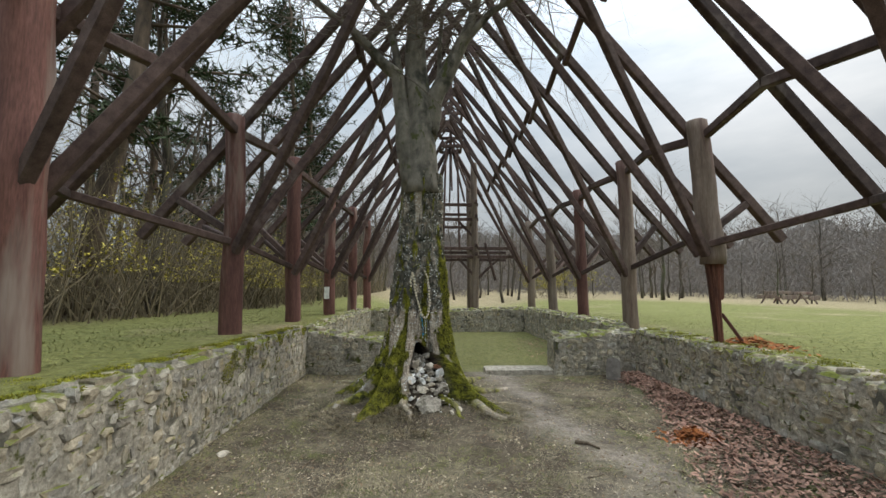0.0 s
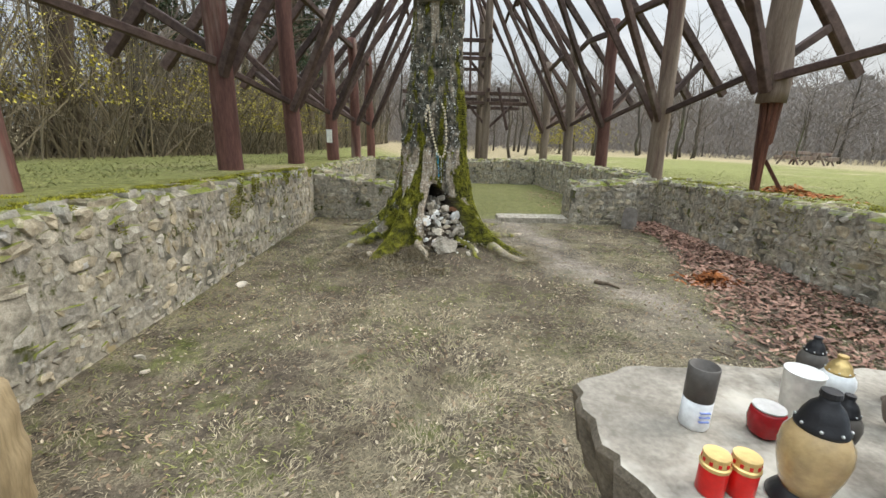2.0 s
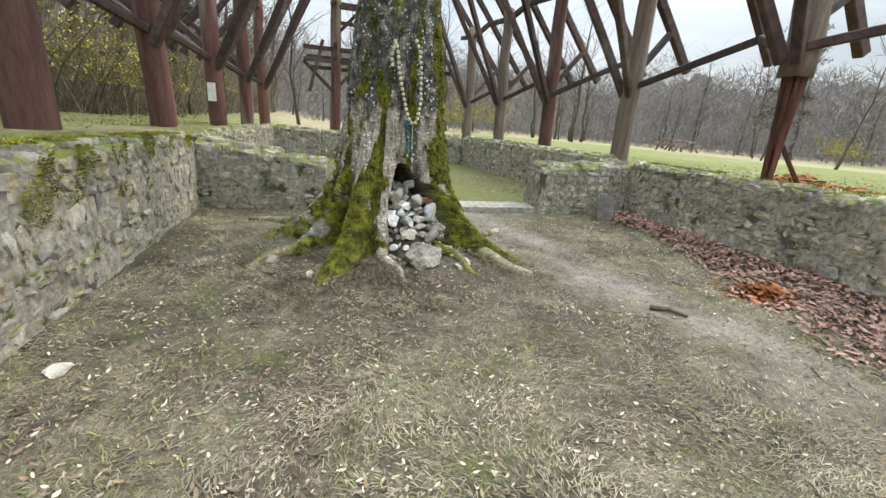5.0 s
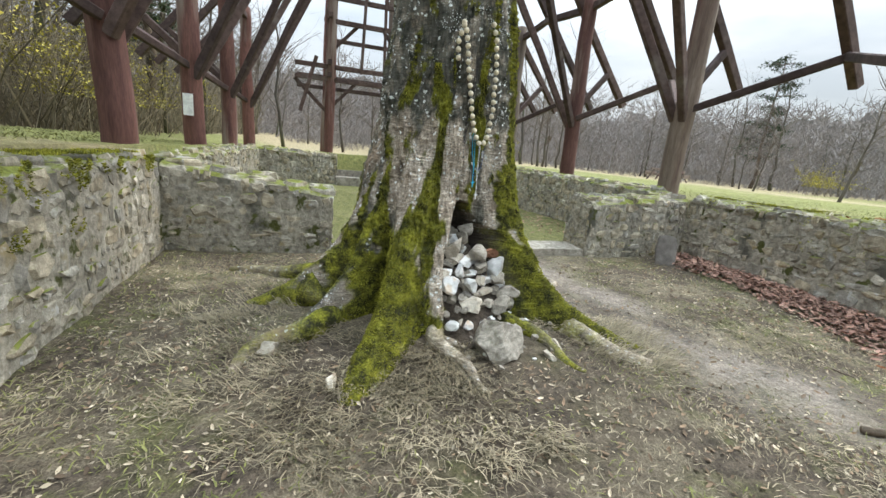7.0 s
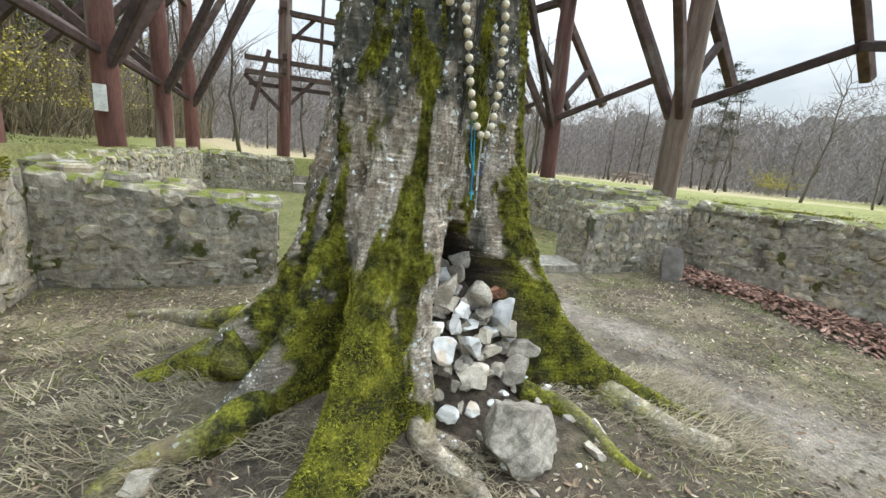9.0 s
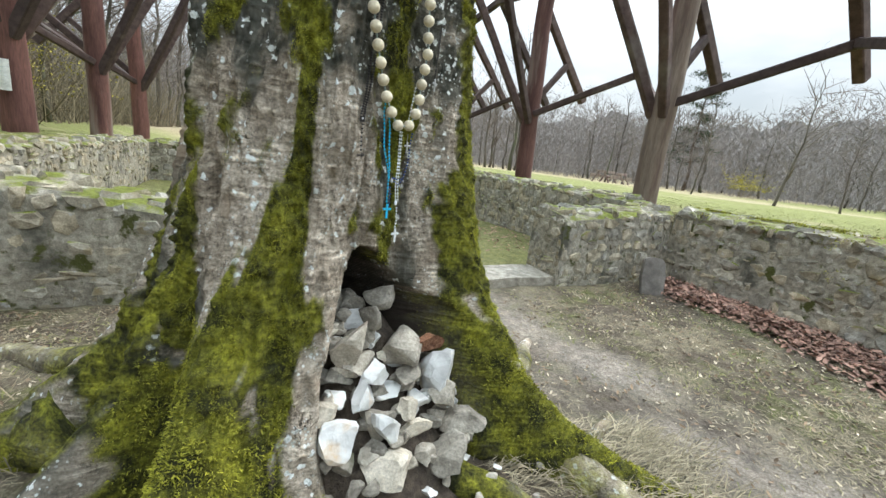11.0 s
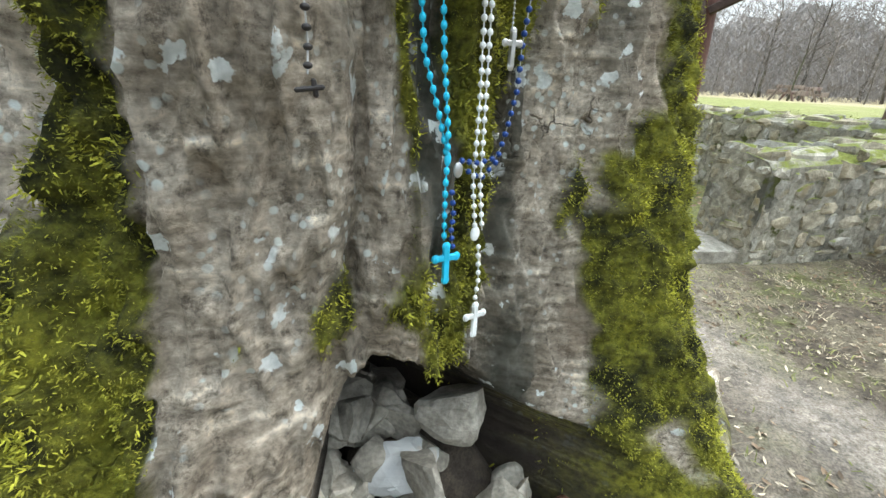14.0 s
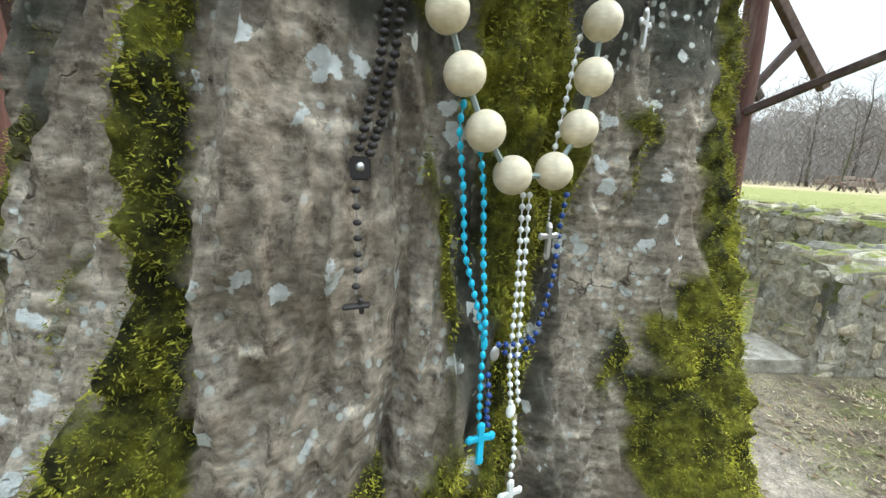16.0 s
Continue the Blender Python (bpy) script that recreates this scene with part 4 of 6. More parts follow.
def build_stones():
    rnd = random.Random(21)
    kinds = []
    for k in range(12):
        bm = boulder(rnd)
        me = bpy.data.meshes.new("stone")
        bm.to_mesh(me)
        bm.free()
        kinds.append(me)
    placed = []

    def put(x, y, z, s, mat, label, name="stone", turn=None, shape=(1, 0.8, 0.7), mesh=None):
        me = mesh or kinds[rnd.randrange(12)].copy()
        me.materials.append(mat)
        ob = new(name, me)
        ob.location = (x, y, z)
        ob.rotation_euler = turn or (rnd.uniform(-0.5, 0.5), rnd.uniform(-0.5, 0.5), rnd.uniform(0, 6.3))
        ob.scale = (s * shape[0], s * shape[1], s * shape[2])
        tagged(ob, label, "stone", "stones heaped in the tree hollow")
        placed.append((x, y, s))
    bm = boulder(random.Random(12), 14, 4, 0.58, 0.82)
    large = bpy.data.meshes.new("boulder")
    bm.to_mesh(large)
    bm.free()
    put(-0.04, 6.09, 0.13, 0.195, M_ROCK, "large rough grey boulder lying before the tree hollow", "boulder", (0.2, -0.3, 0.5), (1.1, 0.8, 0.72), large)
    put(0.07, 6.55, 0.52, 0.066, M_CRUMB, "crumbly red-brown lump of rotten wood", "rotten_wood_lump", (0.2, 0.5, 0.6), (1.3, 0.8, 0.8))
    put(0.09, 6.49, 0.43, 0.094, M_QUARTZ, "cream-white quartz stone with ochre stains", turn=(0.3, 0.5, 0.4), shape=(1.05, 0.8, 1.0))
    put(-0.22, 6.50, 0.55, 0.090, M_LIME, "tall greenish-pale stone at the edge of the hollow", turn=(0.1, 0.2, 0.3), shape=(0.8, 0.7, 1.3))
    put(-0.13, 6.31, 0.26, 0.090, M_LIME, "broad pale limestone lump in the stone heap", turn=(0.2, 0.1, 0.2), shape=(1.2, 0.8, 0.7))
    grey, pale, white = (M_ROCK, "grey stone chunk in the heap"), (M_LIME, "pale limestone chunk in the heap"), (M_QUARTZ, "white quartz chunk in the heap")
    for x, y, z, s, (m, lab) in ((-0.07, 6.65, 0.66, 0.07, grey), (-0.14, 6.58, 0.62, 0.06, grey), (-0.05, 6.53, 0.53, 0.085, grey), (-0.19, 6.40, 0.45, 0.06, white), (-0.28, 6.32, 0.38, 0.072, white), (-0.13, 6.37, 0.38, 0.066, white),
                                 (-0.04, 6.41, 0.40, 0.05, pale), (-0.29, 6.37, 0.45, 0.048, pale), (0.08, 6.34, 0.25, 0.09, grey), (0.14, 6.40, 0.31, 0.072, grey), (0.09, 6.44, 0.38, 0.06, grey), (-0.04, 6.47, 0.46, 0.06, grey), (-0.13, 6.46, 0.49, 0.052, white)):
        put(x, y, z, s, m, lab, shape=(1.2, 0.85, rnd.uniform(0.7, 0.95)))
    for r, z, n, s0, s1 in ((0.12, 0.64, 5, 0.05, 0.08), (0.20, 0.64, 8, 0.045, 0.07), (0.27, 0.61, 9, 0.03, 0.055), (0.33, 0.56, 11, 0.03, 0.05), (0.38, 0.50, 12, 0.03, 0.05), (0.43, 0.44, 12, 0.03, 0.05), (0.48, 0.38, 12, 0.03, 0.05),
                            (0.53, 0.32, 12, 0.025, 0.05), (0.58, 0.26, 11, 0.025, 0.045), (0.64, 0.20, 10, 0.02, 0.04), (0.74, 0.15, 9, 0.015, 0.035), (0.88, 0.13, 7, 0.012, 0.03), (1.0, 0.11, 6, 0.01, 0.022)):
        for i in range(n):
            a = radians(-7 + (63 if r > 0.34 else 32) * (i + rnd.uniform(0.2, 0.8)) / n)
            x, y = TREE[0] + r * math.sin(a), TREE[1] - r * math.cos(a)
            m, lab = rnd.choice((pale, grey, grey, grey, white))
            put(x, y, z + rnd.uniform(-0.03, 0.005), rnd.uniform(s0, s1) * rnd.choice((0.8, 1.0, 1.25)), m, lab, shape=(1.2, 0.85, rnd.uniform(0.6, 0.9)))
    for k in range(22):
        r, a = rnd.uniform(0.34, 0.64), radians(rnd.uniform(38, 60))
        x, y = TREE[0] + r * math.sin(a), TREE[1] - r * math.cos(a)
        m, lab = rnd.choice((pale, grey, grey))
        put(x, y, 0.60 - 0.47 * max(0.0, min(1.0, (r - 0.26) / 0.40)) + 0.02, rnd.uniform(0.03, 0.06), m, lab)
    for x, y, s in ((-0.95, 5.95, 0.07), (-1.25, 6.3, 0.09), (-0.75, 6.1, 0.05), (0.25, 6.0, 0.05), (0.35, 6.1, 0.06), (-2.05, 3.55, 0.05), (-2.0, 4.9, 0.06), (-1.9, 3.4, 0.04)):
        put(x, y, ground_z(x, y) + s * 0.2, s, M_LIME, "loose pale stone lying on the ground")


build_stones()


def build_soil():
    """Dark earth on which the stones lie."""
    v, f, n, m = [], [], 16, 14
    for j in range(m + 1):
        r = 0.05 + 0.74 * j / m
        z = 0.60 - 0.47 * max(0.0, min(1.0, (r - 0.26) / 0.40)) - 0.06 * smoothstep(0.85, 1.1, r)
        for i in range(n + 1):
            a = radians(-9 + 67 * i / n)
            e = smoothstep(0.5, 1.0, abs(2 * i / n - 1)) * 0.07
            x, y = TREE[0] + r * math.sin(a), TREE[1] - r * math.cos(a)
            v.append((x, y, z - e + 0.02 * nz(x, y, 0, 9)))
    f = [(j * (n + 1) + i, j * (n + 1) + i + 1, (j + 1) * (n + 1) + i + 1, (j + 1) * (n + 1) + i) for j in range(m) for i in range(n)]
    tagged(quick("soil_heap", v, f, M_SOIL, smooth=True), "dark loose soil under the stones in the hollow", "soil", kind="stuff")


M_SOIL = material("dark_soil", (0.035, 0.027, 0.02), (0.11, 0.085, 0.062), 30, 0.95, 0.9, fine=0.4)
build_soil()


# ---- rosaries on the trunk ----
def plain(name, color, rough=0.5, metal=0.0, noise_amount=0.12, transmission=0.0):
    c = color
    m = material(name, tuple(v * (1 - noise_amount) for v in c), tuple(min(1, v * (1 + noise_amount)) for v in c), 60, rough, 0.08, 4, metal, world_space=False)
    if transmission:
        m.node_tree.nodes["Principled BSDF"].inputs["Transmission Weight"].default_value = transmission
    return m


M_BEAD = material("turned_pale_wood", (0.58, 0.50, 0.35), (0.78, 0.71, 0.54), 1.6, 0.45, 0.03, stretch=(1, 0.6, 2), vary=0.08, world_space=False)
M_CORD = plain("grey_green_cord", (0.30, 0.36, 0.34), 0.8)
M_BLUE = plain("sky_blue_plastic", (0.03, 0.50, 0.74), 0.3)
M_WHITE = plain("white_plastic", (0.80, 0.82, 0.80), 0.35)
M_NAVY = plain("dark_blue_plastic", (0.02, 0.06, 0.24), 0.3)
M_DARKWOOD = plain("dark_wood_beads", (0.030, 0.026, 0.025), 0.45)
M_SILVER = plain("dull_silver", (0.55, 0.55, 0.54), 0.4, 0.8)


def ball_mesh(mat, seg=14, rings=9, squash=1.0):
    bm = bmesh.new()
    bmesh.ops.create_uvsphere(bm, u_segments=seg, v_segments=rings, radius=1)
    for v in bm.verts:
        v.co.z *= squash
    me = bpy.data.meshes.new("bead")
    bm.to_mesh(me)
    bm.free()
    me.polygons.foreach_set("use_smooth", [True] * len(me.polygons))
    me.materials.append(mat)
    return me


def on_trunk(deg, z, out=0.0):
    a = radians(deg)
    r = max(trunk_r(a, z), trunk_r(a, z - 0.03), trunk_r(a, z + 0.03), 0.36) + 0.010 + out
    return Vector((TREE[0] + 0.06 * smoothstep(0.6, 3.0, z) + r * math.sin(a), TREE[1] - r * math.cos(a), z))


def resample(pts, step):
    out, carry = [pts[0].copy()], 0.0
    for a, b in zip(pts, pts[1:]):
        d = (b - a).length
        s = step - carry
        while s <= d:
            out.append(a + (b - a) * (s / d))
            s += step
        carry = d - (s - step)
    return out


def strand(ob, line, mesh, r, step, cord_mat, cord_r=0.0009, out=None):
    """Beads on a cord along points given as degrees round the trunk and height."""
    out = r + 0.002 if out is None else out
    pts = [on_trunk(a, z, out) for a, z in line]
    v, f = [], []
    fine = [p - ob.location for p in resample(pts, 0.012)] + [pts[-1] - ob.location]
    if len(fine) > 1:
        tube(v, f, fine, [cord_r] * len(fine), 5)
        quick("cord", v, f, cord_mat, ob)
    for p in resample(pts, step):
        b = new("bead", mesh)
        b.parent, b.location, b.scale = ob, p - ob.location, (r, r, r)


def crucifix(ob, deg, z, h, mat, label="", out=0.006, thick=0.0022, turn=0.0, flare=True):
    bm = bmesh.new()
    w = h * 0.085
    for sx, sz, cz in ((w, h / 2, 0), (h * 0.31, w, h * 0.17)):
        r = bmesh.ops.create_cube(bm, size=2)
        for q in r["verts"]:
            q.co = Vector((q.co.x * sx, q.co.y * (thick if sx < sz else thick * 0.86), q.co.z * sz + cz))
    if flare:
        for x, zz in ((0, h / 2), (0, -h / 2), (h * 0.31, h * 0.17), (-h * 0.31, h * 0.17)):
            r = bmesh.ops.create_uvsphere(bm, u_segments=8, v_segments=6, radius=w * 1.5)
            for q in r["verts"]:
                q.co = Vector((q.co.x + x, q.co.y * 0.6, q.co.z + zz))
    bmesh.ops.bevel(bm, geom=bm.edges[:24], offset=thick * 0.3, segments=1, affect="EDGES")
    c = part("cross", bm, mat, ob, label)
    c.location = on_trunk(deg, z, out) - ob.location
    c.rotation_euler = (0, turn, radians(deg))
    return c


def medal(ob, deg, z, w, h, mat, label="", out=0.005):
    bm = bmesh.new()
    bmesh.ops.create_uvsphere(bm, u_segments=16, v_segments=10, radius=1)
    for v in bm.verts:
        v.co = Vector((v.co.x * w, v.co.y * 0.0022, v.co.z * h))
    c = part("medal", bm, mat, ob, label, True)
    c.location, c.rotation_euler = on_trunk(deg, z, out) - ob.location, (0, 0, radians(deg))


def build_rosaries():
    big = thing("wall_rosary", "large rosary of pale turned wooden beads hanging on the trunk", "rosary", on_trunk(14, 1.95))
    mesh = ball_mesh(M_BEAD, 24, 16)
    R = 0.0148
    strand(big, BIG_LINE, mesh, R, 0.0405, M_CORD, 0.0022)
    strand(big, BIG_SIDE, mesh, R, 0.042, M_CORD, 0.0022)
    blue = thing("blue_rosary", "sky-blue plastic rosary looped over a wooden bead", "rosary", on_trunk(12, 1.24))
    me = ball_mesh(M_BLUE, 10, 7, 1.35)
    for line in (BLUE_L, BLUE_R, BLUE_LOW):
        strand(blue, line, me, 0.0026, 0.0098, M_BLUE, 0.0007)
    medal(blue, *BLUE_R[-1], 0.0032, 0.0062, M_BLUE)
    crucifix(blue, *BLUE_X, 0.034, M_BLUE)
    white = thing("white_rosary", "white plastic rosary with a white cross", "rosary", on_trunk(17, 1.2))
    me = ball_mesh(M_WHITE, 10, 7, 1.1)
    for line in (WH_A, WH_B, WH_C, WH_LOW):
        strand(white, line, me, 0.0025, 0.0094, M_WHITE, 0.0006)
    medal(white, WH_B[-1][0], WH_B[-1][1] - 0.003, 0.0052, 0.0075, M_WHITE)
    crucifix(white, *WH_X, 0.034, M_WHITE)
    navy = thing("dark_blue_rosary", "dark blue beaded rosary with a silver medal", "rosary", on_trunk(18, 1.19))
    me = ball_mesh(M_NAVY, 10, 7)
    for line in (DB_A, DB_B, DB_LOW):
        strand(navy, line, me, 0.0027, 0.009, M_SILVER, 0.0005)
    medal(navy, DB_A[-1][0], DB_A[-1][1] - 0.008, 0.0045, 0.0068, M_SILVER, "silver medal")
    silver = thing("silver_cross", "small silver crucifix on a fine chain", "cross", on_trunk(18, 1.19))
    strand(silver, SC, ball_mesh(M_SILVER, 8, 5), 0.0011, 0.0034, M_SILVER, 0.0004)
    crucifix(silver, *SC_X, 0.026, M_SILVER)
    dark = thing("dark_wooden_rosary", "dark wooden rosary with a square medal", "rosary", on_trunk(5, 1.26))
    me = ball_mesh(M_DARKWOOD, 12, 8, 0.72)
    for line in (BK_A, BK_B):
        strand(dark, line, me, 0.0036, 0.0064, M_DARKWOOD, 0.0007)
    strand(dark, BK_LOW, me, 0.0030, 0.0105, M_SILVER, 0.0006)
    bm = bmesh.new()
    bmesh.ops.create_cube(bm, size=2)
    for v in bm.verts:
        v.co = Vector((v.co.x * 0.0065, v.co.y * 0.0018, v.co.z * 0.0075))
    bmesh.ops.bevel(bm, geom=bm.edges[:], offset=0.0012, segments=2, affect="EDGES")
    c = part("square_medal", bm, M_DARKWOOD, dark)
    c.location, c.rotation_euler = on_trunk(*BK_M, 0.006) - dark.location, (0, 0, radians(BK_M[0]))
    medal(dark, BK_M[0], BK_M[1] + 0.001, 0.0028, 0.0030, M_SILVER, "round silver inlay", 0.0085)
    crucifix(dark, *BK_X, 0.018, M_DARKWOOD, "short black cross", turn=1.45, flare=False, thick=0.0035)
    grey = thing("hanging_cross", "small grey metal cross on a dark chain", "cross", on_trunk(*GC))
    strand(grey, ((GC[0], GC[1] + 0.16), (GC[0], GC[1] + 0.02)), ball_mesh(M_DARKWOOD, 8, 5), 0.0022, 0.006, M_DARKWOOD, 0.0006)
    crucifix(grey, *GC, 0.03, M_SILVER)


BIG_LINE = ((-9.4, 1.814), (-6.5, 1.77), (-4.4, 1.693), (-2.7, 1.596), (0.7, 1.506), (6.6, 1.378), (9.5, 1.312), (11.5, 1.276), (14.4, 1.236), (18.0, 1.202), (23.8, 1.202), (27.2, 1.235), (28.6, 1.275), (28.7, 1.31), (30.4, 1.398), (28.3, 1.49), (27.5, 1.591), (25.2, 1.672), (22.0, 1.768), (14.9, 1.857))
BIG_SIDE = ((-9.1, 1.8), (-12.3, 1.714), (-10.5, 1.628))
BLUE_L = ((12.7, 1.251), (12.4, 1.235), (13.4, 1.192), (14.2, 1.141), (16.4, 1.094), (17.8, 1.062))
BLUE_R = ((15.2, 1.218), (16.0, 1.192), (16.7, 1.138), (17.4, 1.084), (17.8, 1.062))
BLUE_LOW = ((17.8, 1.062), (17.5, 1.038), (18.0, 0.989))
BLUE_X = (18.3, 0.967)
WH_A = ((33.1, 1.4300000000000002), (31.1, 1.34), (27.6, 1.313), (26.1, 1.243), (25.5, 1.218))
WH_B = ((21.5, 1.186), (22.1, 1.111), (22.2, 1.037), (23.2, 0.993))
WH_C = ((22.5, 1.186), (23.0, 1.11), (23.4, 1.036), (24.5, 0.992))
WH_LOW = ((24.1, 0.975), (24.7, 0.939), (24.4, 0.918))
WH_X = (24.5, 0.893)
DB_A = ((28.7, 1.186), (28.1, 1.154), (28.2, 1.117), (27.2, 1.086), (26.0, 1.06), (22.7, 1.056), (19.2, 1.061))
DB_B = ((25.7, 1.055), (23.3, 1.042), (20.6, 1.052))
DB_LOW = ((18.5, 1.034), (18.7, 1.014), (18.9, 0.998), (19.6, 0.98))
SC = ((26.2, 1.183), (26.3, 1.159))
SC_X = (26.2, 1.147)
BK_A = ((7.2, 1.666), (4.2, 1.316), (3.5, 1.269), (2.7, 1.241), (1.9, 1.214))
BK_B = ((8.5, 1.666), (5.5, 1.316), (4.8, 1.27), (3.8, 1.234), (2.9, 1.212))
BK_LOW = ((2.0, 1.191), (2.2, 1.164), (2.3, 1.141), (2.2, 1.124))
BK_M = (2.2, 1.204)
BK_X = (2.3, 1.116)
GC = (41.4, 1.332)
build_rosaries()


# ---- altar slab with grave candles ----
M_SLAB = material("weathered_slab", (0.17, 0.15, 0.122), (0.37, 0.335, 0.28), 7, 0.85, 0.5, spots=(0.50, 0.465, 0.40), spot_scale=2.6, spot_at=0.57, cover=(0.17, 0.15, 0.12), cover_at=0.66, fine=0.25)
M_SLABSIDE = material("slab_broken_edge", (0.09, 0.075, 0.055), (0.24, 0.20, 0.15), 12, 0.95, 0.8, fine=0.3)
M_REDPL = plain("red_plastic", (0.62, 0.015, 0.012), 0.3)
M_GOLD = plain("gold_foil", (0.72, 0.52, 0.22), 0.35, 0.7)
M_CREAM = plain("cream_wax", (0.78, 0.66, 0.42), 0.5)
M_BLACK = plain("black_plastic", (0.018, 0.018, 0.02), 0.4)
M_SOOT = plain("sooted_glass", (0.10, 0.09, 0.08), 0.45)
M_FROST = plain("frosted_glass", (0.70, 0.72, 0.72), 0.35)
M_AMBER = plain("amber_glass", (0.66, 0.48, 0.25), 0.12, transmission=0.45)
M_REDGLASS = plain("dark_red_glass", (0.28, 0.012, 0.015), 0.15)
M_PORCELAIN = material("pale_blue_enamel", (0.42, 0.55, 0.66), (0.62, 0.72, 0.79), 6, 0.28, 0.05, spots=(0.70, 0.76, 0.80), spot_scale=9, spot_at=0.55, spot_soft=0.2)
M_ZINC = plain("dull_grey_zinc", (0.23, 0.25, 0.26), 0.45, 0.6)
M_BROWNPL = plain("brown_plastic", (0.20, 0.155, 0.125), 0.5)
M_WHITEPL = plain("white_paper_cup", (0.80, 0.80, 0.76), 0.6)
M_INK = plain("blue_label_ink", (0.22, 0.30, 0.62), 0.6)


def lathe(profile, sides=28):
    """A turned body from (radius, height) pairs."""
    bm = bmesh.new()
    rings = [[bm.verts.new((r * math.cos(2 * math.pi * j / sides), r * math.sin(2 * math.pi * j / sides), z)) for j in range(sides)] for r, z in profile]
    for a, b in zip(rings, rings[1:]):
        for j in range(sides):
            bm.faces.new((a[j], a[(j + 1) % sides], b[(j + 1) % sides], b[j]))
    bm.faces.new(rings[0][::-1])
    bm.faces.new(rings[-1])
    return bm


SLAB_Z = 0.78


def build_altar():
    ob = thing("altar_slab", "broken flat stone slab on a rough block, used as altar", "altar", (0.9, 1.55, 0))
    rnd = random.Random(6)
    edge = []
    corners = [(0.26, 1.02), (0.23, 1.5), (0.255, 1.78), (0.215, 1.98), (0.23, 2.17), (0.4, 2.27), (0.8, 2.29), (1.2, 2.27), (1.66, 2.2), (1.72, 1.7), (1.7, 1.05), (1.0, 0.98)]
    n = len(corners)
    for i in range(n):
        a, b = Vector((*corners[i], 0)), Vector((*corners[(i + 1) % n], 0))
        for k in range(5):
            p = a + (b - a) * k / 5
            edge.append((p.x + rnd.uniform(-0.014, 0.014) - 0.9, p.y + rnd.uniform(-0.014, 0.014) - 1.55))
    bm = bmesh.new()
    rings = []
    for z, s in ((SLAB_Z - 0.17, 0.955), (SLAB_Z - 0.09, 0.985), (SLAB_Z - 0.02, 1.0), (SLAB_Z, 0.985)):
        rings.append([bm.verts.new((x * s + rnd.uniform(-0.01, 0.01) * (z < SLAB_Z - 0.03), y * s + rnd.uniform(-0.01, 0.01) * (z < SLAB_Z - 0.03), z)) for x, y in edge])
    for a, b in zip(rings, rings[1:]):
        for j in range(len(edge)):
            bm.faces.new((a[j], a[(j + 1) % len(edge)], b[(j + 1) % len(edge)], b[j]))
    bm.faces.new(rings[0][::-1])
    side = part("slab", bm, M_SLABSIDE, ob)
    bm = bmesh.new()
    bm.faces.new([bm.verts.new((x * 0.985, y * 0.985, SLAB_Z)) for x, y in edge])
    part("slab_top", bm, M_SLAB, ob, "pale worn slab face with wax and lichen stains")
    bm = boulder(random.Random(2), 8, 3)
    for v in bm.verts:
        v.co = Vector((v.co.x * 0.72, v.co.y * 0.62, v.co.z * 0.52 + 0.2))
    part("base_block", bm, M_SLABSIDE, ob)


build_altar()


def lantern(x, y, s, h, glass, lid, label, base=True):
    """A grave lantern: foot, bellied glass, domed lid with vent and cap."""
    ob = thing("grave_lantern", label, "lantern", (x, y, SLAB_Z), "grave lanterns on the altar slab")
    if base:
        part("foot", lathe(((s * 0.9, 0), (s * 0.98, h * 0.03), (s * 0.86, h * 0.08), (s * 0.7, h * 0.12), (s * 0.62, h * 0.14))), lid, ob, smooth=True)
    part("glass", lathe(((s * 0.6, h * 0.13), (s * 0.74, h * 0.2), (s * 0.92, h * 0.36), (s, h * 0.5), (s * 0.94, h * 0.6), (s * 0.74, h * 0.68), (s * 0.66, h * 0.70))), glass, ob, smooth=True)
    part("lid", lathe(((s * 0.72, h * 0.69), (s * 0.75, h * 0.715), (s * 0.66, h * 0.74), (s * 0.60, h * 0.80), (s * 0.46, h * 0.87), (s * 0.27, h * 0.92), (s * 0.25, h * 0.955))), lid, ob, smooth=True)
    part("cap", lathe(((s * 0.29, h * 0.957), (s * 0.30, h * 0.97), (s * 0.28, h), (s * 0.2, h * 1.003)), 16), lid, ob)
    for k in range(8):
        a = 2 * math.pi * k / 8
        bm = bmesh.new()
        bmesh.ops.create_uvsphere(bm, u_segments=8, v_segments=6, radius=s * 0.055)
        stud = part("stud", bm, M_SILVER, ob, "bright metal stud", True)
        stud.location = (s * 0.70 * math.cos(a), s * 0.70 * math.sin(a), h * 0.735)
    return ob


def votive(x, y):
    ob = thing("votive_candle", "red plastic votive candle with a gold lid", "candle", (x, y, SLAB_Z), "red votive candles on the altar slab")
    part("cup", lathe(((0.023, 0), (0.0255, 0.004), (0.0255, 0.058), (0.024, 0.062))), M_REDPL, ob, smooth=True)
    part("lid", lathe(((0.0265, 0.060), (0.0275, 0.063), (0.0275, 0.068), (0.0245, 0.070), (0.0235, 0.083), (0.025, 0.085), (0.024, 0.089), (0.012, 0.088))), M_GOLD, ob, smooth=False)
    for k in range(10):
        a = 2 * math.pi * k / 10
        part("vent", beam_bm((0.0238 * math.cos(a), 0.0238 * math.sin(a), 0.0725), (0.0236 * math.cos(a), 0.0236 * math.sin(a), 0.080), 0.003, 0.0012, 0.0004), M_REDPL, ob)


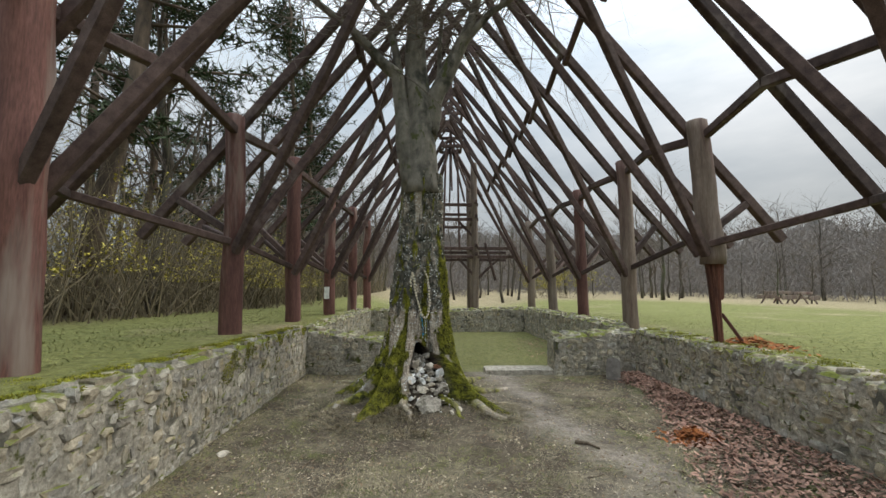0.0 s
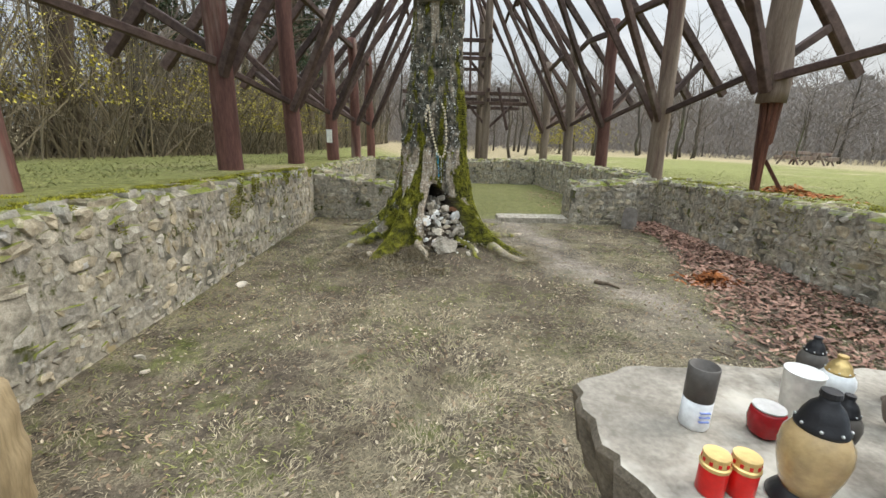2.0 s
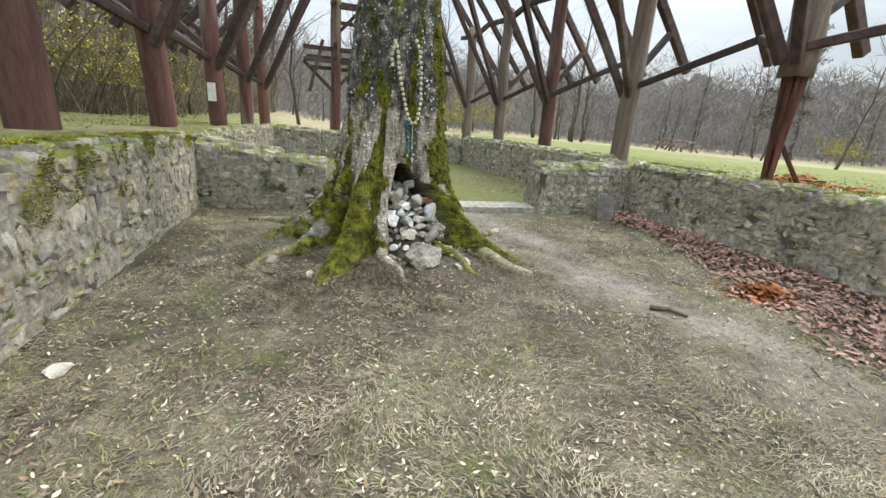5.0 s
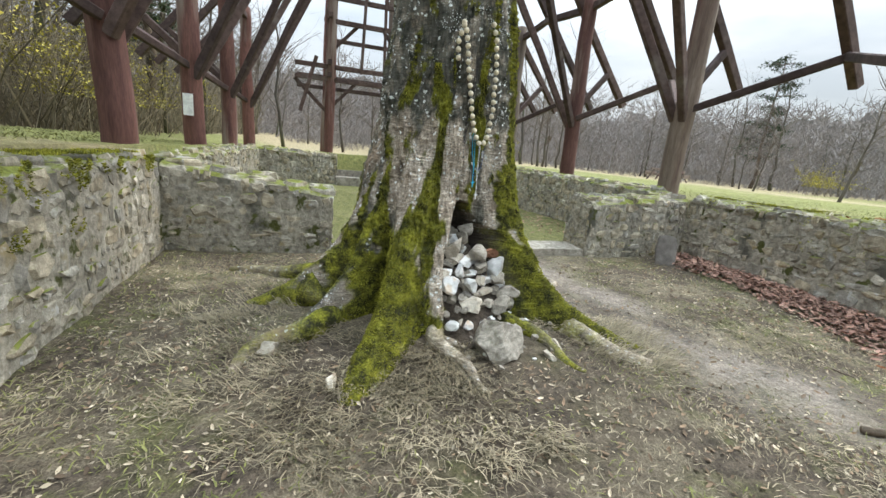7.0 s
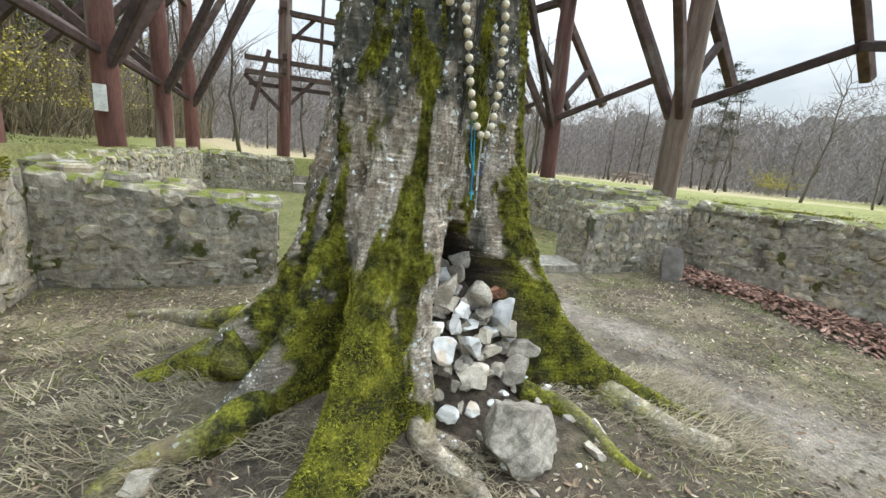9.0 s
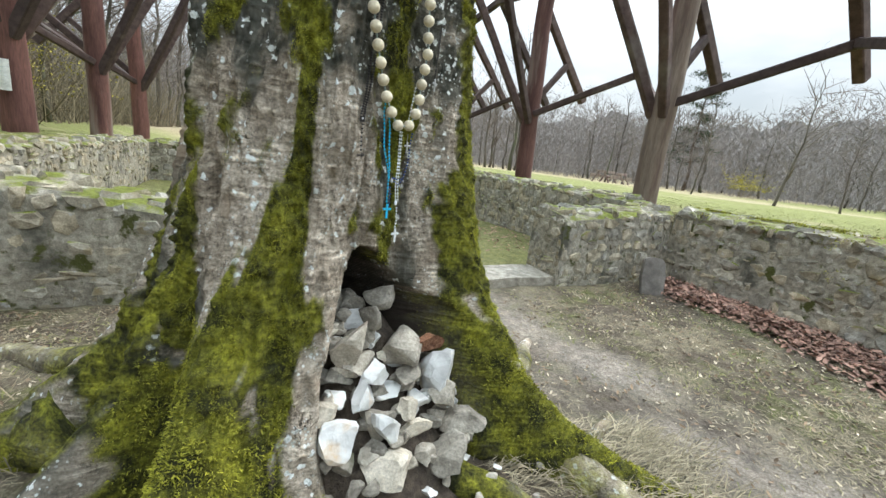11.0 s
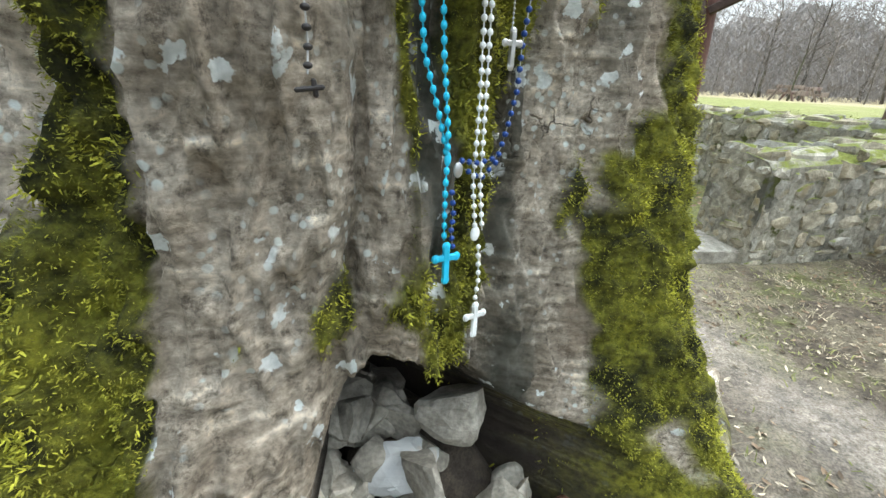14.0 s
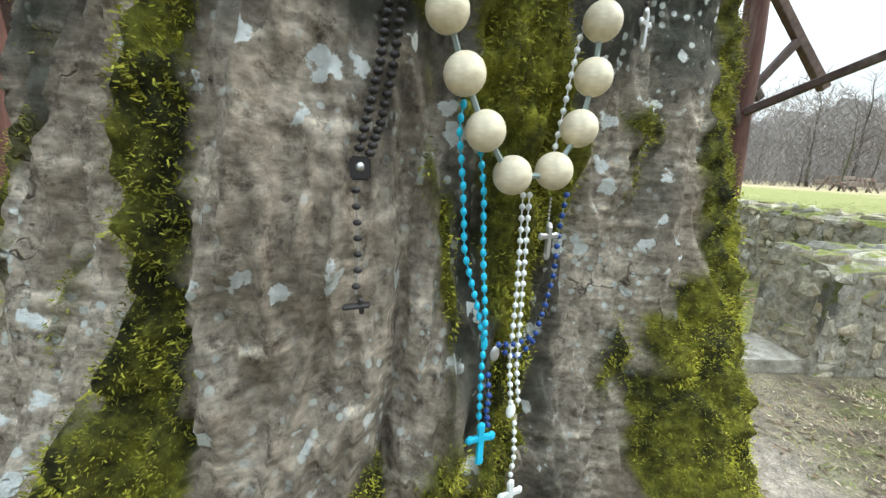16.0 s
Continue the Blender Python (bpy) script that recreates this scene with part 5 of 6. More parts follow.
votive(0.386, 1.80)
votive(0.442, 1.795)
lantern(0.545, 1.775, 0.056, 0.245, M_AMBER, M_BLACK, "amber glass grave lantern with a black domed lid")
lantern(0.735, 1.905, 0.035, 0.15, M_SOOT, M_BLACK, "small black grave lantern with a round lid")
lantern(0.915, 2.18, 0.035, 0.15, M_SOOT, M_BLACK, "small black grave lantern near the slab's edge")
lantern(0.885, 2.075, 0.040, 0.15, M_FROST, M_GOLD, "clear grave lantern with a golden lid", base=False)
lantern(1.09, 2.08, 0.042, 0.15, M_BROWNPL, M_BROWNPL, "small brown grave lantern with a silver cap")
lantern(1.25, 1.98, 0.045, 0.17, M_SOOT, M_BLACK, "small black grave lantern beside the enamel lantern")
lantern(1.36, 1.72, 0.05, 0.2, M_FROST, M_BLACK, "clear grave lantern with a black lid")
lantern(0.96, 1.98, 0.035, 0.13, M_BROWNPL, M_BLACK, "small brown plastic lantern with a black cap", base=False)

glass = thing("glass_candle", "tall glass candle, upper half black with soot", "candle", (0.475, 2.0, SLAB_Z))
part("body", lathe(((0.031, 0), (0.033, 0.006), (0.033, 0.075))), M_FROST, glass, smooth=True)
part("sooted_rim", lathe(((0.033, 0.0752), (0.034, 0.16), (0.031, 0.161), (0.029, 0.09))), M_SOOT, glass, "soot-blackened glass", True)
for k in range(3):
    part("label_bar", beam_bm((-0.012, -0.0335, 0.03 + k * 0.012), (0.012, -0.0335, 0.03 + k * 0.012), 0.003, 0.0015, 0.0005), M_INK, glass, "blue printed label")
cup = thing("red_glass_candle", "dark red glass candle holder with a wire rim", "candle", (0.622, 1.965, SLAB_Z))
part("holder", lathe(((0.024, 0), (0.034, 0.012), (0.039, 0.04), (0.036, 0.065), (0.031, 0.072), (0.027, 0.071), (0.030, 0.06), (0.02, 0.02))), M_REDGLASS, cup, smooth=True)
part("wire_rim", lathe(((0.031, 0.072), (0.0335, 0.073), (0.0335, 0.076), (0.031, 0.076))), M_SILVER, cup)
paper = thing("white_cup", "plain white paper cup", "cup", (0.765, 2.045, SLAB_Z))
part("cup", lathe(((0.033, 0), (0.042, 0.12), (0.0435, 0.122), (0.040, 0.123), (0.034, 0.05))), M_WHITEPL, paper, smooth=True)


def build_enamel_lantern():
    """The big bellied lantern: round body, ringed glass port with an ornament, zinc lid."""
    ob = thing("enamel_lantern", "large pale blue enamel lantern with a grey lid", "lantern", (0.79, 1.70, SLAB_Z))
    ob.scale = (0.92, 0.92, 0.9)
    part("foot", lathe(((0.085, 0), (0.095, 0.01), (0.08, 0.03), (0.06, 0.05))), M_ZINC, ob, smooth=True)
    part("body", lathe(((0.06, 0.045), (0.10, 0.07), (0.128, 0.11), (0.14, 0.16), (0.135, 0.20), (0.115, 0.24), (0.085, 0.27), (0.075, 0.275)), 40), M_PORCELAIN, ob, smooth=True)
    part("lid", lathe(((0.086, 0.268), (0.09, 0.275), (0.088, 0.292), (0.078, 0.298), (0.072, 0.32), (0.058, 0.342), (0.036, 0.355), (0.03, 0.36), (0.029, 0.378)), 36), M_ZINC, ob, smooth=True)
    cap = part("cap", lathe(((0.031, 0.378), (0.033, 0.382), (0.032, 0.39), (0.02, 0.392)), 20), M_SILVER, ob)
    for k in range(6):
        a = 2 * math.pi * k / 6
        part("vent", beam_bm((0.0295 * math.cos(a), 0.0295 * math.sin(a), 0.364), (0.0295 * math.cos(a), 0.0295 * math.sin(a), 0.375), 0.006, 0.002, 0.0005), M_BLACK, ob)
    face = Vector((-0.42, -0.9, 0.1)).normalized()
    rot = face.to_track_quat("Z", "Y").to_matrix().to_4x4()
    c = Matrix.Translation(Vector((0, 0, 0.15)) + face * 0.115) @ rot
    ring = part("port_ring", lathe(((0.072, -0.02), (0.098, -0.02), (0.1, 0.012), (0.095, 0.022), (0.083, 0.024), (0.078, 0.018), (0.076, 0.005)), 44), M_ZINC, ob, "riveted grey metal ring", True)
    ring.matrix_local = c
    pane = part("port_glass", lathe(((0.076, 0.0), (0.076, 0.006), (0.04, 0.012), (0.01, 0.014)), 32), M_SOOT, ob, "dim glass pane", True)
    pane.matrix_local = c
    for k in range(28):
        a = 2 * math.pi * k / 28
        bm = bmesh.new()
        bmesh.ops.create_uvsphere(bm, u_segments=8, v_segments=5, radius=0.0048)
        r = part("rivet", bm, M_ZINC, ob, smooth=True)
        r.matrix_local = c @ Matrix.Translation((0.09 * math.cos(a), 0.09 * math.sin(a), 0.023))
    orn = bmesh.new()
    rnd = random.Random(5)
    for k in range(9):
        m = Matrix.Translation((rnd.uniform(-0.02, 0.02), -0.02 + rnd.uniform(-0.025, 0.03), 0.022)) @ Matrix.Rotation(rnd.uniform(0, 3), 4, "Z") @ Matrix.Diagonal((0.014, 0.006, 0.006, 1))
        bmesh.ops.create_uvsphere(orn, u_segments=10, v_segments=6, radius=1, matrix=m)
    o = part("ornament", orn, M_FROST, ob, "small cast flower ornament", True)
    o.matrix_local = c


build_enamel_lantern()


# ---- stump, leaning slab, steps, notice ----
M_CUTWOOD = material("bare_stump_wood", (0.22, 0.16, 0.085), (0.44, 0.34, 0.20), 9, 0.85, 0.4, stretch=(1, 1, 0.12), spots=(0.13, 0.10, 0.06), spot_scale=3, fine=0.25)
M_CHAR = material("charred_top", (0.012, 0.011, 0.010), (0.05, 0.04, 0.035), 20, 0.9, 0.6)
stump = thing("tree_stump", "upright barkless stump with a blackened top", "stump", (-1.90, 2.40, 0))
part("body", log_bm((0, 0, -0.05), (0.02, 0.02, 0.50), 0.185, 3.3, 20, 0.92), M_CUTWOOD, stump, smooth=True)
part("top", lathe(((0.155, 0.495), (0.16, 0.52), (0.13, 0.545), (0.08, 0.54)), 18), M_CHAR, stump, "charred black top")

M_DARKSLAB = material("dark_slab", (0.13, 0.115, 0.10), (0.26, 0.235, 0.205), 10, 0.9, 0.4, fine=0.2)
bm = bmesh.new()
outline = [(-0.115, 0), (0.115, 0), (0.12, 0.2), (0.11, 0.34), (0.07, 0.375), (-0.03, 0.385), (-0.10, 0.36), (-0.12, 0.18)]
lo, hi = [[bm.verts.new((x, y, z)) for x, z in outline] for y in (-0.025, 0.025)]
bm.faces.new(lo)
bm.faces.new(hi[::-1])
for i in range(8):
    bm.faces.new((lo[i], hi[i], hi[(i + 1) % 8], lo[(i + 1) % 8]))
bmesh.ops.bevel(bm, geom=bm.edges[:], offset=0.008, segments=2, affect="EDGES")
slab = link("leaning_stone_slab", bm, M_DARKSLAB)
slab.matrix_world = pose(3.14, 8.0, -0.005, -14, 0, -24)
tagged(slab, "dark upright stone slab leaning against a wall", "stone slab")


def flat_stone(name, cx, cy, sx, sy, z0, z1, mat, label, seed=1):
    bm = bmesh.new()
    rnd = random.Random(seed)
    nx = max(2, int(sx / 0.12))
    top, low = [], []
    pts = [(-sx + 2 * sx * i / nx, -sy) for i in range(nx)] + [(sx, -sy), (sx, 0)] + [(sx - 2 * sx * i / nx, sy) for i in range(nx)] + [(-sx, sy), (-sx, 0)]
    for x, y in pts:
        j = rnd.uniform(-0.012, 0.012)
        low.append(bm.verts.new((cx + x + j, cy + y + j, z0)))
        top.append(bm.verts.new((cx + (x + j) * 0.985, cy + (y + j) * 0.96, z1 + rnd.uniform(-0.006, 0.006))))
    n = len(pts)
    for i in range(n):
        bm.faces.new((low[i], low[(i + 1) % n], top[(i + 1) % n], top[i]))
    bm.faces.new(top)
    bmesh.ops.bevel(bm, geom=[e for e in bm.edges if all(v in top for v in e.verts)], offset=0.012, segments=2, affect="EDGES")
    return tagged(link(name, bm, mat), label, "step", kind="structure")


flat_stone("threshold_step", 1.62, 8.60, 0.66, 0.22, -0.1, 0.09, M_ROCK, "worn stone threshold in the doorway between the walls", 4)
flat_stone("step_lower", 0.03, YE - 0.05, 0.42, 0.2, -0.1, 0.2, M_ROCK, "stone step up through the end wall", 5)
flat_stone("step_upper", 0.03, YE + 0.33, 0.42, 0.22, -0.1, 0.36, M_ROCK, "stone step up through the end wall", 6)

notice = thing("notice", "small white paper notice in a plastic sleeve on a post", "notice", (-2.689, 11.27, 1.403))
bm = beam_bm((0, 0, -0.15), (0, 0, 0.15), 0.065, 0.004, 0.002)
sheet = part("sheet", bm, M_WHITEPL, notice)
sheet.rotation_euler = (0, 0, radians(8))
for k in range(6):
    part("text_bar", beam_bm((-0.045, -0.006, 0.11 - k * 0.04), (0.02 + 0.02 * (k % 2), -0.013 - 0.0, 0.11 - k * 0.04), 0.004, 0.002, 0.0005), M_FROST, notice)


# ---- litter on the ground ----
M_LEAF = material("fallen_red_brown_leaves", (0.19, 0.105, 0.078), (0.50, 0.32, 0.25), 5, 0.85, 0, island=0.5)
M_PALELEAF = material("pale_dry_leaves", (0.28, 0.23, 0.155), (0.62, 0.55, 0.43), 5, 0.9, 0, island=0.5)
M_BROWNLEAF = material("dull_brown_leaves", (0.12, 0.085, 0.055), (0.30, 0.22, 0.15), 5, 0.9, 0, island=0.5)
M_STRAW = material("dry_straw", (0.14, 0.118, 0.074), (0.46, 0.40, 0.28), 2.5, 0.9, 0, island=0.45)
M_GRASS = material("thin_green_grass", (0.12, 0.135, 0.045), (0.27, 0.27, 0.10), 4, 0.9, 0, island=0.4)
M_ORANGE = material("orange_rotten_bark", (0.20, 0.06, 0.02), (0.46, 0.18, 0.06), 18, 0.95, 0.6, island=0.4)


def leaves(name, spots, mat, label, size, lift, seed, category="leaves"):
    """Curled single leaves, one small folded shape each."""
    rnd = random.Random(seed)
    v, f = [], []
    for x, y, z in spots:
        s = rnd.uniform(*size)
        w = s * rnd.uniform(0.3, 0.48)
        m = pose(x, y, z + rnd.uniform(*lift), rnd.uniform(-28, 28), rnd.uniform(-28, 28), rnd.uniform(0, 360))
        curl = s * rnd.uniform(-0.1, 0.28)
        i = len(v)
        for p in ((-s, 0, curl), (-s * 0.3, -w, curl * 0.5), (s * 0.5, -w * 0.8, curl * 0.4), (s, 0, curl * 1.2), (s * 0.5, w * 0.8, curl * 0.6), (-s * 0.3, w, curl * 0.4), (0, 0, -0.002)):
            v.append(tuple(m @ Vector(p)))
        f += [(i + k, i + (k + 1) % 6, i + 6) for k in range(6)]
    return tagged(quick(name, v, f, mat), label, category, kind="stuff")


def blades(name, spots, mat, label, length, seed, flat=0.75, width=0.0022):
    rnd = random.Random(seed)
    v, f = [], []
    for x, y, z, lean in spots:
        L = rnd.uniform(*length)
        a = rnd.uniform(0, 6.283) if lean is None else lean + rnd.gauss(0, 0.7)
        up = rnd.uniform(0.02, 1 - flat)
        d = Vector((math.cos(a), math.sin(a), up)).normalized()
        s = Vector((-math.sin(a), math.cos(a), 0)) * width * rnd.uniform(0.7, 1.5)
        p = Vector((x, y, z - 0.002))
        q = p + d * L * 0.55 + Vector((0, 0, L * 0.12))
        e = p + d * L + Vector((rnd.uniform(-1, 1), rnd.uniform(-1, 1), -0.2)) * L * 0.16
        e.z = max(e.z, z + 0.003)
        i = len(v)
        v += [tuple(p - s), tuple(p + s), tuple(q + s), tuple(q - s), tuple(e)]
        f += [(i, i + 1, i + 2, i + 3), (i + 3, i + 2, i + 4)]
    return tagged(quick(name, v, f, mat), label, "grass", kind="stuff")


def clear_of_things(x, y):
    return math.hypot(x - TREE[0], y - TREE[1]) > 0.95 and not (0.2 < x < 1.75 and 0.95 < y < 2.25)


def build_litter():
    rnd = random.Random(11)
    red = []
    while len(red) < 11000:
        y = 1.0 + 7.3 * rnd.random()
        edge = 0.42 + 1.0 * smoothstep(7.6, 3.2, y) + 0.14 * nz(0, y, 0, 2.0)
        x = XR - rnd.random() * edge * 1.25
        if XR - x < edge * rnd.uniform(0.8, 1.25):
            red.append((x, y, ground_z(x, y) + 0.03 * rnd.random() * (1 if XR - x < edge else 0.2)))
    for _ in range(500):
        x, y = 2.7 + rnd.gauss(0, 0.45), 9.6 + 3.4 * rnd.random()
        x += 0.3
        if is_inside(x + 0.25, y):
            red.append((x, y, ground_z(x, y)))
    leaves("fallen_leaves", red, M_LEAF, "drift of red-brown fallen leaves along a wall", (0.016, 0.038), (0.003, 0.035), 1)
    pale = []
    while len(pale) < 9500:
        x, y = rnd.uniform(XL + 0.05, XR - 0.2), rnd.uniform(0.4, 8.3)
        if not clear_of_things(x, y) or rnd.random() < 0.75 * path_mask(x, y) or rnd.random() > 0.55 + 0.8 * nz(x, y, 7, 1.1):
            continue
        pale.append((x, y, ground_z(x, y)))
    leaves("leaf_litter", pale, M_PALELEAF, "scattered pale dry leaves on trodden earth", (0.005, 0.018), (0.001, 0.014), 2)
    brown = []
    while len(brown) < 9000:
        x, y = rnd.uniform(XL + 0.05, XR - 0.2), rnd.uniform(0.4, 8.3)
        if clear_of_things(x, y) and rnd.random() > 0.6 * path_mask(x, y) and rnd.random() < 0.5 + 0.9 * nz(x, y, 21, 1.4):
            brown.append((x, y, ground_z(x, y)))
    leaves("brown_leaf_litter", brown, M_BROWNLEAF, "scattered dull brown leaves and bark flakes", (0.007, 0.022), (0.001, 0.012), 12)
    straw, green = [], []
    while len(straw) < 75000:
        x, y = rnd.uniform(XL + 0.02, XR - 0.3), rnd.uniform(0.4, 8.3) ** 1.0
        d = nz(x, y, 5, 1.3) + 0.5 * nz(x, y, 2, 4)
        if rnd.random() < 0.8 * smoothstep(2.4, 1.3, math.hypot(x - TREE[0], y - TREE[1] + 0.3)):
            continue
        if not clear_of_things(x, y) or rnd.random() < path_mask(x, y) * 1.3 or rnd.random() > 0.42 + 0.9 * d - 0.5 * max(0, x - 1.2) * 0.4:
            continue
        straw.append((x, y, ground_z(x, y), 6.3 * nz(x, y, 9, 1.2)))
    blades("dry_grass", straw, M_STRAW, "matted dry straw grass on the ground", (0.02, 0.07), 3, 0.82, 0.0015)
    while len(green) < 16000:
        x, y = rnd.uniform(XL + 0.02, XR - 0.3), rnd.uniform(0.4, 8.3)
        near = math.exp(-(x - XL) / 0.25)
        if not clear_of_things(x, y) or rnd.random() < path_mask(x, y) or rnd.random() > 0.28 + 0.9 * nz(x, y, 15, 1.6) + 0.7 * near:
            continue
        green.append((x, y, ground_z(x, y), None))
    for _ in range(26000):
        x, y = rnd.uniform(-2.1, 3.2), rnd.uniform(8.9, 14.8)
        green.append((x, y, ground_z(x, y), None))
    blades("green_grass", green, M_GRASS, "thin green grass tufts", (0.02, 0.06), 4, 0.5)
    tufts = []
    for _ in range(170):
        a, r = radians(rnd.choice((rnd.uniform(-110, -12), rnd.uniform(-60, 8), rnd.uniform(44, 72)))), rnd.uniform(0.72, 1.65)
        cx, cy = TREE[0] + r * math.sin(a), TREE[1] - r * math.cos(a)
        for _ in range(55):
            x, y = cx + rnd.gauss(0, 0.05), cy + rnd.gauss(0, 0.05)
            tufts.append((x, y, ground_z(x, y), math.atan2(cy - TREE[1], cx - TREE[0])))
    blades("dry_grass_tufts", tufts, M_STRAW, "pale dry grass tufts hanging between the roots", (0.05, 0.14), 5, 0.25, 0.0016)
    outer = []
    for _ in range(26000):
        if rnd.random() < 0.6:
            y = rnd.uniform(-1, 14)
            x = -2.85 - abs(rnd.gauss(0, 1.6))
        else:
            y = rnd.uniform(-1, 15)
            x = 4.3 + abs(rnd.gauss(0, 2.0))
        outer.append((x, y, ground_z(x, y), None))
    blades("meadow_grass", outer, M_GRASS, "short meadow grass behind the walls", (0.03, 0.09), 6, 0.5, 0.003)
    heap = [(2.83 + rnd.gauss(0, 0.13), 5.3 + rnd.gauss(0, 0.10), 0) for _ in range(420)]
    heap = [(x, y, ground_z(x, y) + 0.13 * math.exp(-((x - 2.83) / 0.13) ** 2 - ((y - 5.3) / 0.11) ** 2) * rnd.random()) for x, y, _ in heap]
    leaves("rotten_bark_heap", heap, M_ORANGE, "heap of orange-brown rotten bark on the leaves", (0.02, 0.06), (0.0, 0.02), 7, "bark heap")
    heap = [(4.3 + rnd.gauss(0, 0.22), 6.35 + rnd.gauss(0, 0.3), 0) for _ in range(420)]
    heap = [(x, y, ground_z(x, y) + 0.11 * math.exp(-((x - 4.3) / 0.25) ** 2 - ((y - 6.35) / 0.3) ** 2) * rnd.random()) for x, y, _ in heap]
    leaves("bark_chips", heap, M_ORANGE, "red-brown bark chips round the broken post", (0.02, 0.06), (0.0, 0.02), 8, "bark chips")


build_litter()


def wall_moss():
    """Moss cushions hanging over the edge of the chancel walls."""
    rnd = random.Random(15)
    v, f = [], []
    for _ in range(60000):
        y = rnd.uniform(1.2, 8.3)
        left = rnd.random() < 0.8
        t = (1.2 - 0.33 * (y + 3) / 11.36) if left else (0.97 - 0.13 * (y + 3) / 11.36)
        if rnd.random() < 0.55:
            p = Vector(((XL - rnd.uniform(0, 0.5)) if left else (XR + rnd.uniform(0, 0.5)), y, t + 0.022))
            if nz(p.x, p.y, 0, 3.0) + 0.5 * nz(p.x, p.y, 1, 9) < 0.02:
                continue
            nrm = Vector((0, 0, 1))
        else:
            drop = rnd.random() ** 1.6 * 0.4
            p = Vector((XL + 0.022, y, t - drop)) if left else Vector((XR - 0.022, y, t - drop))
            if nz(0.3, y, p.z, 5.0) + 0.4 * nz(2, y, p.z, 16) < 0.20 + drop * 0.6:
                continue
            nrm = Vector((1 if left else -1, 0, 0.3))
        for _ in range(2):
            d = (nrm + Vector((rnd.gauss(0, 0.6), rnd.gauss(0, 0.6), rnd.gauss(0, 0.5)))).normalized() * rnd.uniform(0.008, 0.022)
            s = d.cross(Vector((rnd.gauss(0, 1), rnd.gauss(0, 1), rnd.gauss(0, 1)))).normalized() * 0.004
            i = len(v)
            v += [tuple(p - s), tuple(p + s), tuple(p + d)]
            f.append((i, i + 1, i + 2))
    tagged(quick("wall_moss", v, f, M_MOSS), "green moss cushions on top of the rubble walls", "moss", kind="stuff")


wall_moss()

M_STICK = material("dead_stick", (0.10, 0.075, 0.05), (0.24, 0.19, 0.14), 12, 0.9, 0.3, stretch=(4, 4, 1))


def stick(pts, r, label):
    v, f = [], []
    P = [Vector((x, y, ground_z(x, y) + r * 0.7 + h)) for x, y, h in pts]
    tube(v, f, P, [r * (1 - 0.5 * i / (len(P) - 1)) for i in range(len(P))], 7, 0.15, random.Random(len(v)))
    tagged(quick("stick", v, f, M_STICK, smooth=True), label, "stick", "sticks lying about")


stick(((3.05, 5.9, 0.0), (3.1, 5.5, 0.04), (3.2, 4.9, 0.02)), 0.014, "long dead stick lying across the leaves")
stick(((1.52, 5.2, 0), (1.62, 5.12, 0.01), (1.7, 5.02, 0)), 0.022, "short dark stick on the trodden path")
for k in range(16):
    rr = random.Random(k + 90)
    x, y, a = rr.uniform(-1.9, 2.4), rr.uniform(2.6, 6.2), rr.uniform(0, 6.3)
    if clear_of_things(x, y):
        stick(((x, y, 0), (x + 0.08 * math.cos(a), y + 0.08 * math.sin(a), 0.006), (x + 0.17 * math.cos(a + 0.3), y + 0.17 * math.sin(a + 0.3), 0)), 0.005, "thin twig lying on the ground")


# ---- woods, shrubs and far things ----
def bare_tree_meshes(seed, height, trunk_r0, spread, pine=False):
    rnd = random.Random(seed)
    v, f, cv, cf = [], [], [], []
    pts, rad = [], []
    n = 9
    x = y = 0.0
    for i in range(n + 1):
        t = i / n
        pts.append(Vector((x, y, height * t - 0.2 * (i == 0))))
        rad.append(trunk_r0 * (1.15 if i == 0 else 1 - 0.85 * t))
        x += rnd.uniform(-0.02, 0.02) * height
        y += rnd.uniform(-0.02, 0.02) * height
    tube(v, f, pts, rad, 9, 0.05, rnd)
    if pine:
        for i in range(3, n + 1):
            for _ in range(6):
                a = rnd.uniform(0, 6.283)
                L = height * rnd.uniform(0.10, 0.2) * (1.15 - 0.6 * i / n)
                p = pts[i] - Vector((0, 0, rnd.uniform(0, height / n)))
                d = Vector((math.cos(a), math.sin(a), rnd.uniform(-0.15, 0.35)))
                q = p + d * L
                tube(v, f, [p, p + d * L * 0.5 + Vector((0, 0, 0.1)), q], [0.05, 0.035, 0.01], 4)
                if i < 5 and rnd.random() < 0.55:
                    continue
                for _ in range(46):
                    c = p + d * L * rnd.uniform(0.4, 1.08) + Vector((rnd.gauss(0, 0.35), rnd.gauss(0, 0.35), rnd.gauss(0, 0.16)))
                    for _ in range(5):
                        e = Vector((rnd.gauss(0, 1), rnd.gauss(0, 1), rnd.gauss(0.2, 0.7))).normalized() * rnd.uniform(0.15, 0.34)
                        s = e.cross(Vector((rnd.gauss(0, 1), rnd.gauss(0, 1), 1))).normalized() * 0.03
                        k = len(cv)
                        cv += [tuple(c - s), tuple(c + s), tuple(c + e)]
                        cf.append((k, k + 1, k + 2))
    else:
        for i in range(3, n + 1):
            for _ in range(4):
                a = rnd.uniform(0, 6.283)
                d = Vector((math.cos(a) * spread, math.sin(a) * spread, rnd.uniform(0.35, 1.0))).normalized()
                twig_spray(cv, cf, pts[i] - Vector((0, 0, rnd.uniform(0, height / n))), d, height * rnd.uniform(0.16, 0.34), max(rad[i] * 0.5, 0.02), rnd, 2, 3, -0.1, 3)
    return (v, f), (cv, cf)


